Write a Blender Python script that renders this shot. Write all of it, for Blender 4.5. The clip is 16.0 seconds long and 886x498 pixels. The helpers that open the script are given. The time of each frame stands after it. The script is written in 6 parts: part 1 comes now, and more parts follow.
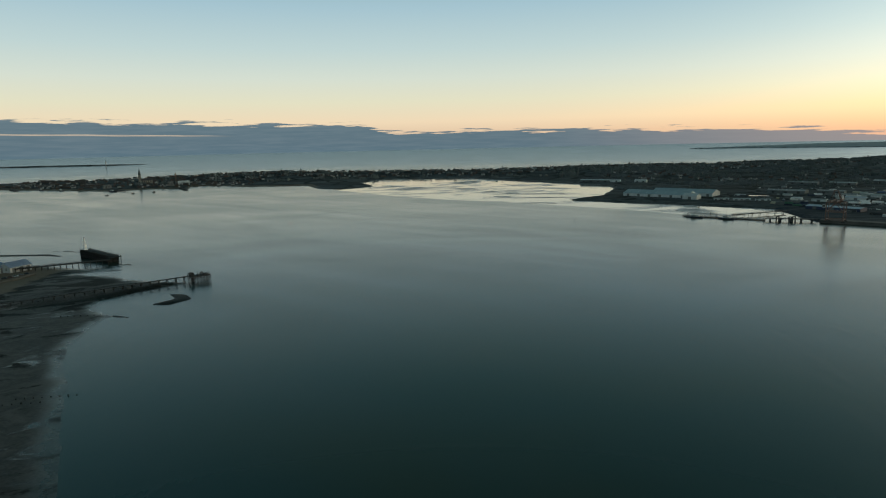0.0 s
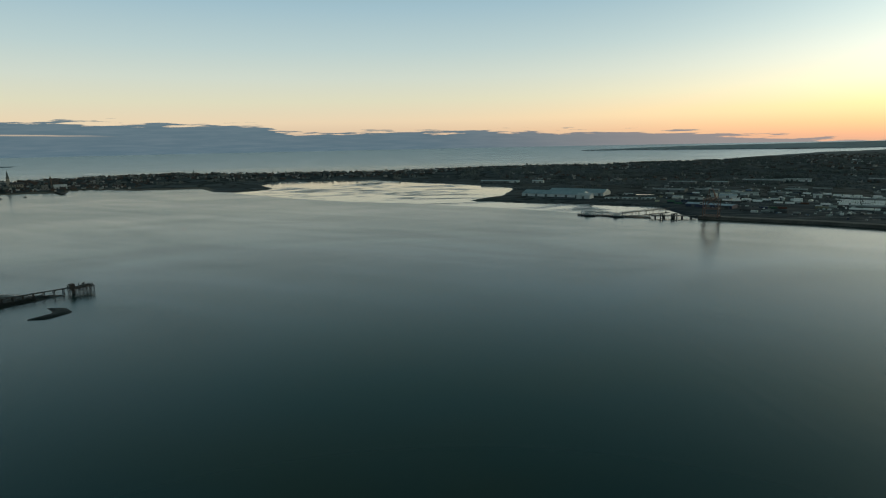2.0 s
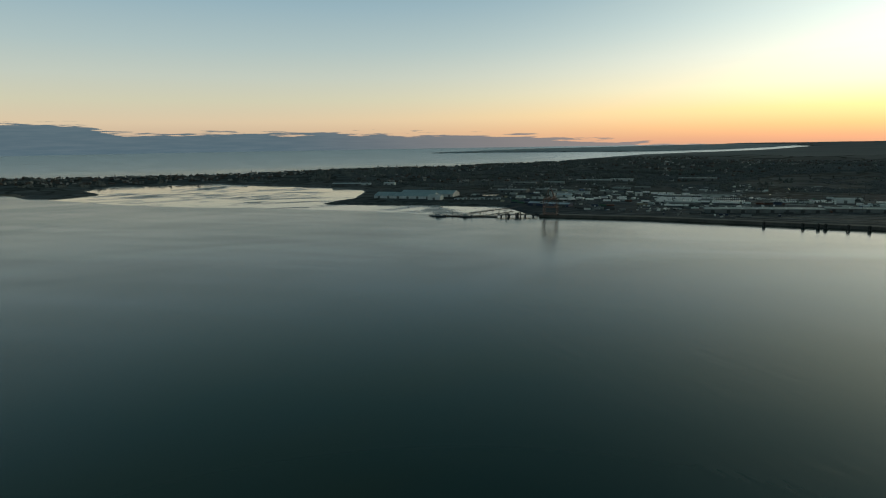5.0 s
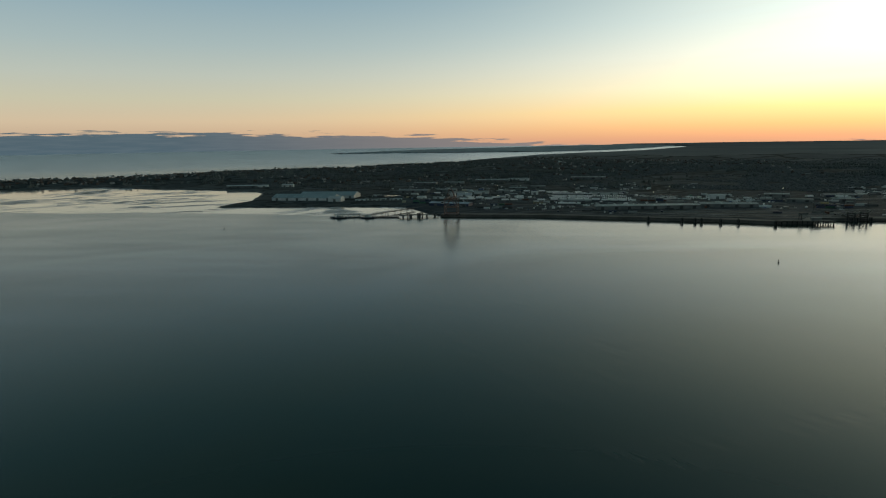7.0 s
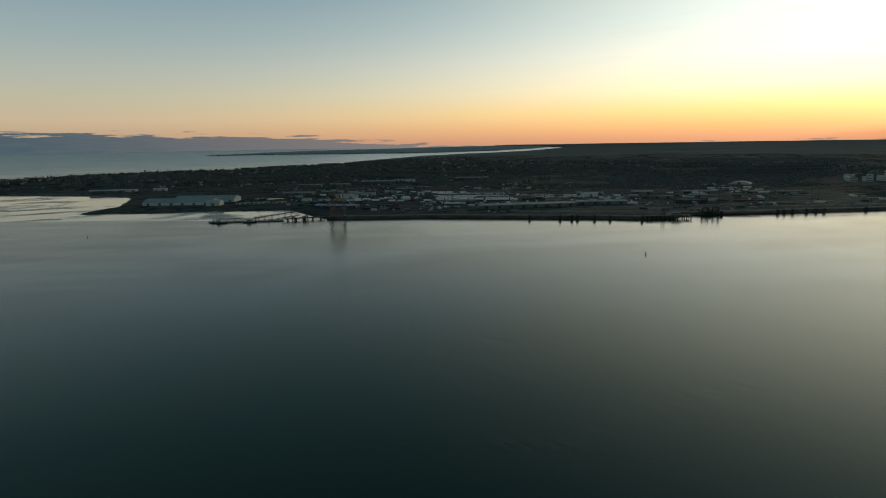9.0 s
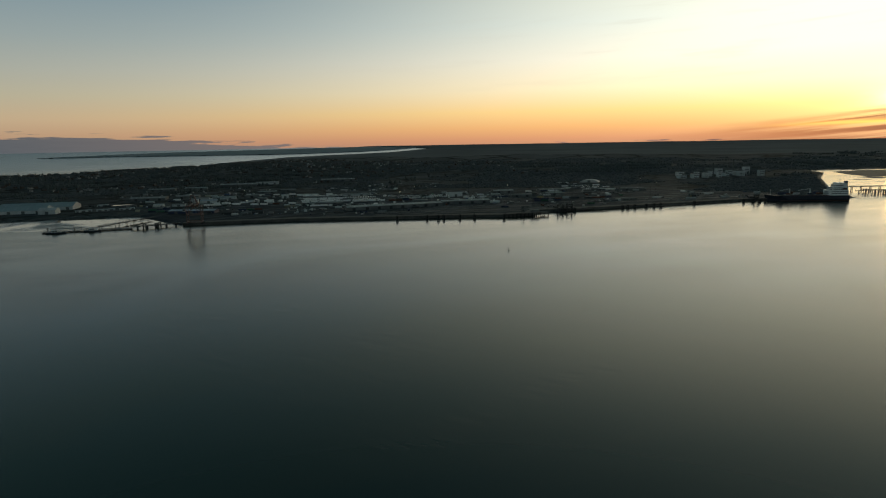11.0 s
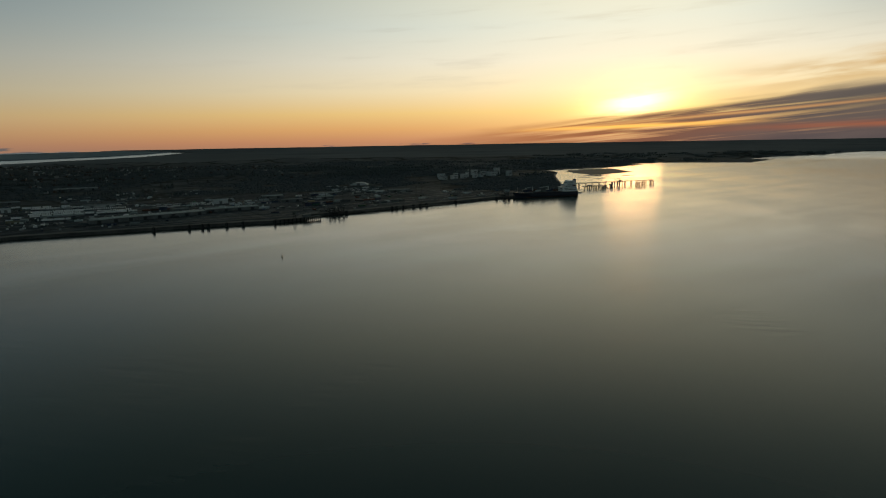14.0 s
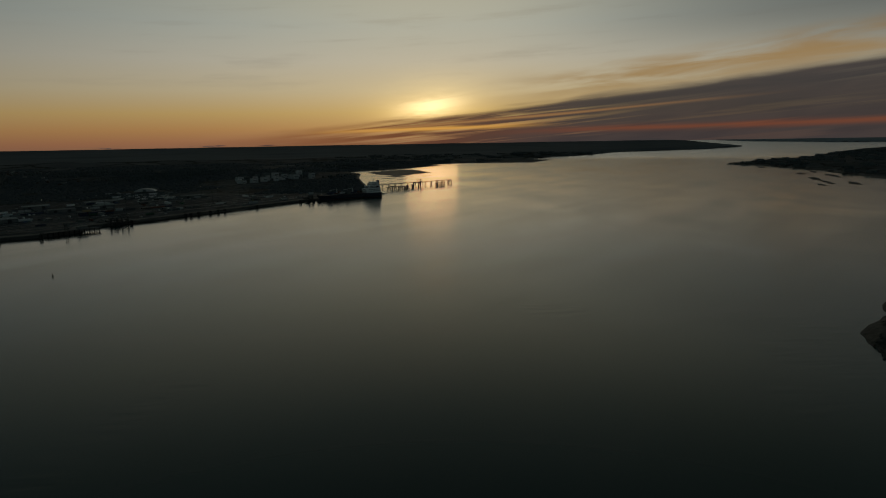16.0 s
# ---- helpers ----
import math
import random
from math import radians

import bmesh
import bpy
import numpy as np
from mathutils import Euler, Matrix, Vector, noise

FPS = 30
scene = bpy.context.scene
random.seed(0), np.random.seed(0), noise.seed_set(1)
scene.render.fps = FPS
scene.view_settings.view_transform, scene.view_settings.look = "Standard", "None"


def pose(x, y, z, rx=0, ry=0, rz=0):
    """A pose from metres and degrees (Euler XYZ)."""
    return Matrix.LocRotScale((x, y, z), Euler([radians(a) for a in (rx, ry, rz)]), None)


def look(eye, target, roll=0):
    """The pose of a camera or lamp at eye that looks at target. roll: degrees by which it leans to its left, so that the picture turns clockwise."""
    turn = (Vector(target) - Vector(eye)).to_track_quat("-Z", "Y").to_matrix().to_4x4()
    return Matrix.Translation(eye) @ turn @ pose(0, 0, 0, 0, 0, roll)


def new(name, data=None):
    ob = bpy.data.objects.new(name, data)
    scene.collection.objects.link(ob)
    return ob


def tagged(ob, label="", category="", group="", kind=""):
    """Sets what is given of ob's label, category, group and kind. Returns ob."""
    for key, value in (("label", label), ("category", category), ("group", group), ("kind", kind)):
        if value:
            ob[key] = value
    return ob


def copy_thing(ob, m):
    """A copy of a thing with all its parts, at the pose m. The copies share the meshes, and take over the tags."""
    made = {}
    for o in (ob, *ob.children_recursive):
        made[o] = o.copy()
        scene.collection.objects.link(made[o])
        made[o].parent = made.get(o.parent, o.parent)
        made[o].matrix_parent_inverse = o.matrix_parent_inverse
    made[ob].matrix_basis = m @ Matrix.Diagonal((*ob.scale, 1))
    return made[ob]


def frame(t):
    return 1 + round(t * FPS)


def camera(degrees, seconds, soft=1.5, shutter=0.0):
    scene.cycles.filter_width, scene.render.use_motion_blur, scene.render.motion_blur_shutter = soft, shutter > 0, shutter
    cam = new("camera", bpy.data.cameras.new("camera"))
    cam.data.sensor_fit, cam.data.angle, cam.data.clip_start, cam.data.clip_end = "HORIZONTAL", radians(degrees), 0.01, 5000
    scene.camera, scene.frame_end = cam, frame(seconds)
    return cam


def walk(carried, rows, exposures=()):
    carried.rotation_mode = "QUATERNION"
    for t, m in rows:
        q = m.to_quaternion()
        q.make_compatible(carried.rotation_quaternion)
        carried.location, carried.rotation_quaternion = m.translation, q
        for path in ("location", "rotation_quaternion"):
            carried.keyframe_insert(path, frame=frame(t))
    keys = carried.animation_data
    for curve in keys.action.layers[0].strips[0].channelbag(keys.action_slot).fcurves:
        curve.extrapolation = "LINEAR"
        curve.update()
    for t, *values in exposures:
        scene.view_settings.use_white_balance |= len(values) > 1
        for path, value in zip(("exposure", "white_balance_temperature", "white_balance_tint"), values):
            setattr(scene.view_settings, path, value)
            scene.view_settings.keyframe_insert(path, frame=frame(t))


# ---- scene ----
# ---------------------------------------------------------------- camera
EYE = 110.0
ROWS = (
    (0.0, 0.00, -9.60, 1.28), (0.5, -2.20, -9.64, 1.26), (1.0, -4.50, -9.64, 1.24), (1.5, -6.64, -9.65, 1.19),
    (2.0, -9.05, -9.65, 1.14), (2.5, -11.25, -9.67, 1.09), (3.0, -13.50, -9.67, 1.03), (3.5, -15.70, -9.70, 0.93),
    (4.0, -18.14, -9.69, 0.91), (6.5, -29.63, -9.73, 0.94), (7.0, -32.00, -9.76, 0.94), (7.5, -34.18, -9.77, 0.98),
    (8.0, -37.01, -9.80, 0.99), (8.5, -39.71, -9.82, 0.97), (9.0, -42.58, -9.82, 0.95), (11.5, -58.32, -9.94, 1.00),
    (12.0, -61.75, -9.95, 1.05), (12.5, -65.18, -9.92, 1.08), (13.0, -68.79, -9.93, 1.06), (13.5, -72.34, -9.93, 1.02),
    (14.0, -76.17, -9.93, 0.96), (14.5, -80.25, -9.95, 0.89), (15.0, -84.69, -9.97, 0.84), (15.5, -89.25, -9.99, 0.84),
    (16.0, -94.31, -10.05, 0.94))
EXPOSURES = ((0.0, 0.01, 6330, 6), (4.0, -0.22, 6350, 6), (7.0, -0.43, 6380, 7), (9.0, -0.63, 6400, 8), (11.5, -0.99, 6500, 10), (13.0, -1.24, 6500, 10),
             (14.5, -1.52, 6520, 10), (15.0, -1.74, 6520, 10), (15.5, -2.05, 6520, 10), (16.0, -2.45, 6520, 10))
cam = camera(71.8, 16.0, soft=1.1)
walk(cam, [(t, pose(0, 0, EYE, 90 + pitch, roll, yaw)) for t, yaw, pitch, roll in ROWS], EXPOSURES)

# ---------------------------------------------------------------- sky and sun
SUN_AZ, SUN_EL = 93.2, 3.0


def lin(r, g, b):
    """Linear colour from 0-255 display values."""
    return tuple(((c / 255 + 0.055) / 1.055) ** 2.4 if c > 10 else c / 3294.6 for c in (r, g, b)) + (1.0,)


class Nodes:
    """Short forms for building node trees."""

    def __init__(self, tree):
        self.tree = tree

    def add(self, kind):
        return self.tree.nodes.new(kind)

    def put(self, socket, value):
        if isinstance(value, bpy.types.NodeSocket):
            self.tree.links.new(value, socket)
        else:
            socket.default_value = value

    def m(self, op, a, b=0.0, c=0.0):
        n = self.add("ShaderNodeMath")
        n.operation = op
        for s, v in zip(n.inputs, (a, b, c)):
            self.put(s, v)
        return n.outputs[0]

    def span(self, v, a, b, c=0.0, d=1.0, smooth=True):
        n = self.add("ShaderNodeMapRange")
        n.interpolation_type = "SMOOTHSTEP" if smooth else "LINEAR"
        for s, w in zip(n.inputs, (v, a, b, c, d)):
            self.put(s, w)
        return n.outputs[0]

    def mix(self, f, a, b, blend="MIX"):
        n = self.add("ShaderNodeMix")
        n.data_type, n.blend_type = "RGBA", blend
        self.put(n.inputs[0], f)
        self.put(n.inputs[6], a)
        self.put(n.inputs[7], b)
        return n.outputs[2]

    def ramp(self, v, stops):
        n = self.add("ShaderNodeValToRGB")
        e = n.color_ramp.elements
        while len(e) < len(stops):
            e.new(0.5)
        for i, (p, c) in enumerate(stops):
            e[i].position, e[i].color = p, c
        self.put(n.inputs[0], v)
        return n.outputs[0]

    def vec(self, x, y, z=0.0):
        n = self.add("ShaderNodeCombineXYZ")
        for s, v in zip(n.inputs, (x, y, z)):
            self.put(s, v)
        return n.outputs[0]

    def noise(self, v, scale=1.0, detail=4.0, rough=0.55, distort=0.0):
        n = self.add("ShaderNodeTexNoise")
        if v is not None:
            self.put(n.inputs["Vector"], v)
        n.inputs["Scale"].default_value, n.inputs["Detail"].default_value = scale, detail
        n.inputs["Roughness"].default_value, n.inputs["Distortion"].default_value = rough, distort
        return n.outputs[0]


world = bpy.data.worlds.new("sky")
scene.world = world
world.use_nodes = True
W = Nodes(world.node_tree)
sky = W.add("ShaderNodeTexSky")
sky.sky_type, sky.sun_disc, sky.sun_elevation, sky.sun_rotation = "NISHITA", False, radians(SUN_EL), radians(SUN_AZ)
way = W.add("ShaderNodeSeparateXYZ")
W.put(way.inputs[0], W.add("ShaderNodeTexCoord").outputs["Generated"])
el = W.m("MULTIPLY", W.m("ARCSINE", way.outputs[2]), 57.2958)
az = W.m("MULTIPLY", W.m("ARCTAN2", way.outputs[0], way.outputs[1]), 57.2958)
off = W.m("SUBTRACT", az, SUN_AZ)
up = W.span(el, -1.0, 39.0, smooth=False)


def stops(*rows):
    return [((e + 1) / 40, lin(*c)) for e, c in rows]


cool = W.ramp(up, stops((-1, (160, 158, 156)), (0.5, (220, 186, 158)), (2.2, (242, 216, 182)), (4.0, (230, 223, 194)), (6.0, (216, 221, 207)),
                        (8.5, (194, 211, 210)), (12, (168, 195, 206)), (20, (98, 144, 150)), (39, (58, 106, 116))))
warm = W.ramp(up, stops((-1, (166, 116, 96)), (0.2, (204, 140, 98)), (1.2, (228, 170, 104)), (2.6, (243, 205, 130)), (4.5, (245, 229, 190)),
                        (7.0, (238, 235, 218)), (10, (218, 227, 220)), (14, (212, 217, 202)), (19, (192, 198, 180)), (25, (120, 144, 142)), (39, (66, 100, 104))))
warm = W.mix(1.0, warm, (2.45, 2.36, 2.22, 1), "MULTIPLY")
apart = W.m("MULTIPLY", W.m("ARCCOSINE", W.m("COSINE", W.m("MULTIPLY", off, 0.0174533))), 57.2958)
near_sun = W.m("POWER", W.span(apart, 115.0, 10.0), W.span(el, 0.0, 14.0, 1.7, 4.8, smooth=False))
air = W.mix(near_sun, cool, warm)


rise = W.m("SUBTRACT", az, 80.0)
tilt = W.m("SUBTRACT", el, W.m("MULTIPLY", rise, 0.085))
streak = W.noise(W.vec(W.m("DIVIDE", az, 16.0), W.m("DIVIDE", tilt, 0.5)), 1.0, 4.0, 0.5, 0.3)
flow = W.noise(W.vec(W.m("DIVIDE", az, 12.0), W.m("DIVIDE", tilt, 1.4)), 1.4, 4.0, 0.5, 0.4)
ragged = W.noise(W.vec(W.m("DIVIDE", az, 3.0), W.m("DIVIDE", tilt, 0.5)), 1.0, 5.0, 0.6, 0.4)


def bell(a, b, torn=0.0):
    lean = W.m("ADD", W.m("MULTIPLY", off, 0.10 if torn else 0.0), W.m("MULTIPLY", W.m("SUBTRACT", ragged, 0.5), torn))
    x, y = W.m("DIVIDE", off, a), W.m("DIVIDE", W.m("SUBTRACT", W.m("SUBTRACT", el, SUN_EL), lean), b)
    return W.m("EXPONENT", W.m("MULTIPLY", W.m("ADD", W.m("MULTIPLY", x, x), W.m("MULTIPLY", y, y)), -1.0))


# thin bright veil high up
veil = W.noise(W.vec(W.m("DIVIDE", az, 14.0), W.m("DIVIDE", W.m("SUBTRACT", el, W.m("MULTIPLY", off, 0.04)), 1.1)), 1.0, 5.0, 0.6)
veil = W.m("MULTIPLY", W.span(veil, 0.5, 0.75), W.m("MULTIPLY", W.span(el, 2.5, 7.0), near_sun))
air = W.mix(W.m("MULTIPLY", veil, 0.28), air, lin(255, 246, 226))
for size, colour in (((27, 26.0), (0.22, 0.19, 0.13, 1)), ((12, 3.8), (0.70, 0.45, 0.12, 1)), ((4.6, 2.2, 1.2), (1.5, 1.05, 0.34, 1)), ((2.6, 0.72, 1.1), (3.8, 3.0, 1.7, 1))):
    air = W.mix(bell(*size), air, W.mix(1.0, air, colour, "ADD"))

# tall pale glow added over the sun so the water below mirrors more
px_, py_ = W.m("DIVIDE", off, 13.0), W.m("DIVIDE", W.m("SUBTRACT", el, 11.5), 5.0)
pillar = W.m("EXPONENT", W.m("MULTIPLY", W.m("ADD", W.m("MULTIPLY", px_, px_), W.m("MULTIPLY", py_, py_)), -1.0))
air = W.mix(pillar, air, W.mix(1.0, air, (0.44, 0.31, 0.12, 1), "ADD"))

# low cloud bank over the sea
bank_n = W.noise(W.vec(W.m("DIVIDE", az, 3.6), W.m("DIVIDE", el, 0.26)), 1.0, 6.0, 0.58)
bank_top = W.m("ADD", W.span(az, -36.0, -7.0, 1.85, 1.25, smooth=False), W.span(az, -8.0, -4.0, 0.72, 0.0))
bank_top = W.m("ADD", bank_top, W.m("ADD", W.span(az, 6.0, 36.0, 0.0, -0.62, smooth=False), W.span(az, 28.0, 46.0, 0.0, -1.1, smooth=False)))
depth = W.m("ADD", W.m("DIVIDE", W.m("SUBTRACT", bank_top, el), 0.42), W.m("ADD", W.m("MULTIPLY", W.m("SUBTRACT", bank_n, 0.5), 5.6), W.span(el, W.m("SUBTRACT", bank_top, 0.1), W.m("SUBTRACT", bank_top, 0.75), 0.0, 2.2)))
bank = W.span(depth, -0.22, 0.3)
gap = W.m("SUBTRACT", el, W.m("SUBTRACT", 1.27, W.m("MULTIPLY", W.m("ADD", az, 21.0), 0.018)))
gap = W.m("DIVIDE", W.m("SUBTRACT", gap, W.m("MULTIPLY", W.m("SUBTRACT", bank_n, 0.5), 0.16)), 0.05)
gap = W.m("MULTIPLY", W.m("EXPONENT", W.m("MULTIPLY", W.m("MULTIPLY", gap, gap), -1.0)), W.span(az, -18.0, -24.0))
bank_colour = W.mix(W.span(bank_n, 0.35, 0.7), lin(84, 110, 124), lin(97, 119, 131))
bank_colour = W.mix(W.span(az, 5.0, 42.0), bank_colour, lin(158, 148, 147))
air = W.mix(W.m("MULTIPLY", bank, W.m("SUBTRACT", 0.96, W.m("MULTIPLY", gap, 0.6))), air, bank_colour)

# long sloping sheet of cloud beside the sun


def line(el0, slope, az0, width, wobble):
    """A thin long streak that climbs with the azimuth."""
    at = W.m("ADD", W.m("MULTIPLY", W.m("SUBTRACT", az, az0), slope), W.m("ADD", el0, W.m("MULTIPLY", W.m("SUBTRACT", streak, 0.5), wobble)))
    x = W.m("DIVIDE", W.m("SUBTRACT", el, at), width)
    return W.m("EXPONENT", W.m("MULTIPLY", W.m("MULTIPLY", x, x), -1.0))


sheet_top = W.m("ADD", W.m("MULTIPLY", rise, 0.098), W.m("ADD", 0.95, W.m("MULTIPLY", W.m("SUBTRACT", flow, 0.5), 0.9)))
# warm lit cloud above its upper edge
cream = W.m("MULTIPLY", W.span(W.m("ABSOLUTE", W.m("SUBTRACT", W.m("SUBTRACT", el, sheet_top), 1.2)), 2.2, 0.1), W.m("MULTIPLY", W.span(flow, 0.3, 0.65), W.span(az, 94.0, 112.0)))
air = W.mix(W.m("MULTIPLY", cream, 0.8), air, W.mix(1.0, lin(252, 200, 122), (1.7, 1.7, 1.7, 1), "MULTIPLY"))
sheet = W.m("MULTIPLY", W.span(el, W.m("ADD", sheet_top, 0.25), W.m("SUBTRACT", sheet_top, 0.5)), W.span(az, 68.0, 93.0))
thin = W.m("SUBTRACT", 1.0, W.m("MULTIPLY", W.span(streak, 0.50, 0.66), W.span(apart, 20.0, 4.0, 0.08, 0.8)))
grey = W.mix(W.span(flow, 0.3, 0.7), lin(120, 116, 121), lin(142, 131, 130))
grey = W.mix(W.span(az, 108.0, 82.0), grey, lin(236, 138, 84))
air = W.mix(W.m("MULTIPLY", W.m("MULTIPLY", sheet, thin), 0.95), air, grey)
lit = W.m("MULTIPLY", line(1.5, 0.068, 94.3, 0.11, 0.25), W.m("MULTIPLY", W.span(az, 82.0, 92.0), W.span(az, 126.0, 98.0)))
air = W.mix(W.m("MULTIPLY", lit, 0.85), air, (1.9, 0.95, 0.34, 1))
gold = W.m("MULTIPLY", line(1.05, 0.02, 92.0, 0.16, 0.4), W.span(apart, 13.0, 2.0))
air = W.mix(gold, air, (3.4, 1.7, 0.35, 1))
# red band under it
red = W.m("MULTIPLY", line(0.72, 0.012, 100.0, 0.24, 0.5), W.span(az, 94.0, 112.0))
air = W.mix(W.m("MULTIPLY", red, 0.7), air, (1.0, 0.30, 0.14, 1))
nishita = W.mix(1.0, sky.outputs[0], (0.060, 0.060, 0.060, 1), "MULTIPLY")
air = W.mix(W.span(el, 20.0, 55.0), air, nishita)
# grey veil of high cloud on the far side of the sun
air = W.mix(W.m("MULTIPLY", W.m("MULTIPLY", W.span(az, 98.0, 126.0), W.span(az, 200.0, 160.0)), W.m("MULTIPLY", W.span(el, 6.0, 10.0, 0.0, 0.5), W.span(el, 12.5, 17.0, 1.0, 0.2))), air, lin(158, 164, 162))
backdrop = world.node_tree.nodes["Background"]
W.put(backdrop.inputs[0], air)
backdrop.inputs[1].default_value = 1.0

lamp = bpy.data.lights.new("sun", "SUN")
lamp.energy, lamp.angle, lamp.color = 0.055, radians(5.0), (1.0, 0.52, 0.20)
sun = new("sun", lamp)
sa, se = radians(SUN_AZ), radians(SUN_EL)
sun.matrix_world = look((0, 0, 500), (-math.sin(sa) * math.cos(se) * 100, -math.cos(sa) * math.cos(se) * 100, 500 - math.sin(se) * 100))

# ---------------------------------------------------------------- materials


def material(name, rough=0.8, metal=0.0, ior=1.45):
    mt = bpy.data.materials.new(name)
    mt.use_nodes = True
    b = mt.node_tree.nodes["Principled BSDF"]
    b.inputs["Roughness"].default_value, b.inputs["Metallic"].default_value, b.inputs["IOR"].default_value = rough, metal, ior
    return mt, Nodes(mt.node_tree), b


def surface(name, a, b, scale, rough=0.8, metal=0.0, fine=None, bump=0.0, vary=0.0):
    """Two colours mixed by a coarse and a fine noise in metres; vary: difference from one object to the next."""
    mt, n, bsdf = material(name, rough, metal)
    where = n.add("ShaderNodeTexCoord").outputs["Object"]
    coarse = n.noise(where, scale, 5.0, 0.6)
    small = n.noise(where, fine or scale * 9, 3.0, 0.6)
    f = n.span(n.m("ADD", n.m("MULTIPLY", coarse, 0.65), n.m("MULTIPLY", small, 0.35)), 0.36, 0.64)
    colour = n.mix(f, (*a, 1), (*b, 1))
    if vary:
        h = n.add("ShaderNodeHueSaturation")
        n.put(h.inputs["Value"], n.span(n.add("ShaderNodeObjectInfo").outputs["Random"], 0, 1, 1 - vary, 1 + vary, smooth=False))
        n.put(h.inputs["Color"], colour)
        colour = h.outputs[0]
    n.put(bsdf.inputs["Base Color"], colour)
    n.put(bsdf.inputs["Roughness"], n.span(small, 0.3, 0.7, max(rough - 0.08, 0.05), min(rough + 0.08, 1.0)))
    if bump:
        k = n.add("ShaderNodeBump")
        k.inputs["Strength"].default_value, k.inputs["Distance"].default_value = 0.6, bump
        n.put(k.inputs["Height"], small)
        n.put(bsdf.inputs["Normal"], k.outputs[0])
    return mt


def water_material():
    """Calm tidal water: wind lanes and smooth slicks, faint ripples, ruffled open sea."""
    mt, n, b = material("river_water", 0.2, 0.0, 1.333)
    p = n.add("ShaderNodeTexCoord").outputs["Object"]
    turn = n.add("ShaderNodeMapping")
    turn.inputs["Rotation"].default_value = (0, 0, radians(38))
    turn.inputs["Scale"].default_value = (0.0030, 0.0046, 1)
    n.put(turn.inputs["Vector"], p)
    drift = n.noise(turn.outputs[0], 1.0, 5.0, 0.55, 1.1)
    lane = n.add("ShaderNodeMapping")
    lane.vector_type = "TEXTURE"
    lane.inputs["Rotation"].default_value = (0, 0, radians(-40))
    lane.inputs["Scale"].default_value = (480.0, 75.0, 1)
    n.put(lane.inputs["Vector"], p)
    streaks = n.noise(lane.outputs[0], 1.0, 4.0, 0.6, 0.7)
    patch = n.noise(p, 0.0035, 3.0, 0.5, 0.5)
    n.put(b.inputs["Base Color"], n.mix(n.span(patch, 0.38, 0.62), (0.007, 0.034, 0.036, 1), (0.022, 0.036, 0.018, 1)))
    at = n.add("ShaderNodeSeparateXYZ")
    n.put(at.inputs[0], p)
    # the open sea beyond the town is ruffled by wind
    open_sea = n.m("MULTIPLY", n.span(at.outputs[1], 2200.0, 2700.0), n.span(n.m("DIVIDE", at.outputs[0], n.m("MAXIMUM", at.outputs[1], 1.0)), 0.62, 0.05))
    calm = n.span(n.m("SUBTRACT", at.outputs[0], n.m("MULTIPLY", at.outputs[1], 0.6)), -260.0, 520.0)
    # the upper reach lies stiller
    reach = n.span(n.m("DIVIDE", at.outputs[1], n.m("MAXIMUM", at.outputs[0], 1.0)), 0.55, 0.0)
    reach = n.m("MULTIPLY", reach, n.span(at.outputs[0], 20.0, 250.0))
    rough_ = n.m("ADD", n.span(calm, 0.0, 1.0, 0.215, 0.150, smooth=False), n.m("MULTIPLY", reach, 0.022))
    rough_ = n.m("ADD", rough_, n.m("ADD", n.span(drift, 0.32, 0.68, -0.024, 0.024), n.span(streaks, 0.34, 0.66, -0.016, 0.016)))
    n.put(b.inputs["Roughness"], n.m("ADD", rough_, n.m("MULTIPLY", open_sea, 0.01)))
    # short ripples where the breeze touches the near water
    rip = n.add("ShaderNodeMapping")
    rip.inputs["Rotation"].default_value = (0, 0, radians(12))
    rip.inputs["Scale"].default_value = (0.16, 0.035, 1)
    n.put(rip.inputs["Vector"], p)
    wave = n.noise(rip.outputs[0], 1.0, 2.0, 0.5, 0.4)
    away = n.m("SQRT", n.m("ADD", n.m("MULTIPLY", at.outputs[0], at.outputs[0]), n.m("MULTIPLY", at.outputs[1], at.outputs[1])))
    k = n.add("ShaderNodeBump")
    n.put(k.inputs["Strength"], n.m("MULTIPLY", n.span(away, 620.0, 380.0, 0.0, 1.0), n.span(drift, 0.46, 0.56)))
    k.inputs["Distance"].default_value = 0.10
    n.put(k.inputs["Height"], wave)
    n.put(b.inputs["Normal"], k.outputs[0])
    return mt


def tidal_mud_material():
    """Wet tidal flat: a mirror film of water broken by ribs of dull mud."""
    mt, n, b = material("tidal_flat", 0.1, 0.0, 1.36)
    p = n.add("ShaderNodeTexCoord").outputs["Object"]
    turn = n.add("ShaderNodeMapping")
    turn.inputs["Rotation"].default_value = (0, 0, radians(28))
    turn.inputs["Scale"].default_value = (0.0075, 0.0125, 1)
    n.put(turn.inputs["Vector"], p)
    ribs = n.noise(turn.outputs[0], 1.0, 9.0, 0.68, 1.0)
    broad = n.noise(p, 0.0042, 3.0, 0.5, 0.3)
    dry = n.span(n.m("ADD", n.m("MULTIPLY", ribs, 0.72), n.m("MULTIPLY", broad, 0.28)), 0.47, 0.66)
    n.put(b.inputs["Base Color"], n.mix(dry, (0.080, 0.078, 0.066, 1), (0.058, 0.053, 0.043, 1)))
    n.put(b.inputs["Roughness"], n.span(dry, 0.0, 1.0, 0.07, 0.5, smooth=False))
    n.put(b.inputs["Specular IOR Level"], n.span(dry, 0.0, 1.0, 0.5, 0.32, smooth=False))
    return mt


WATER = water_material()
TIDAL = tidal_mud_material()


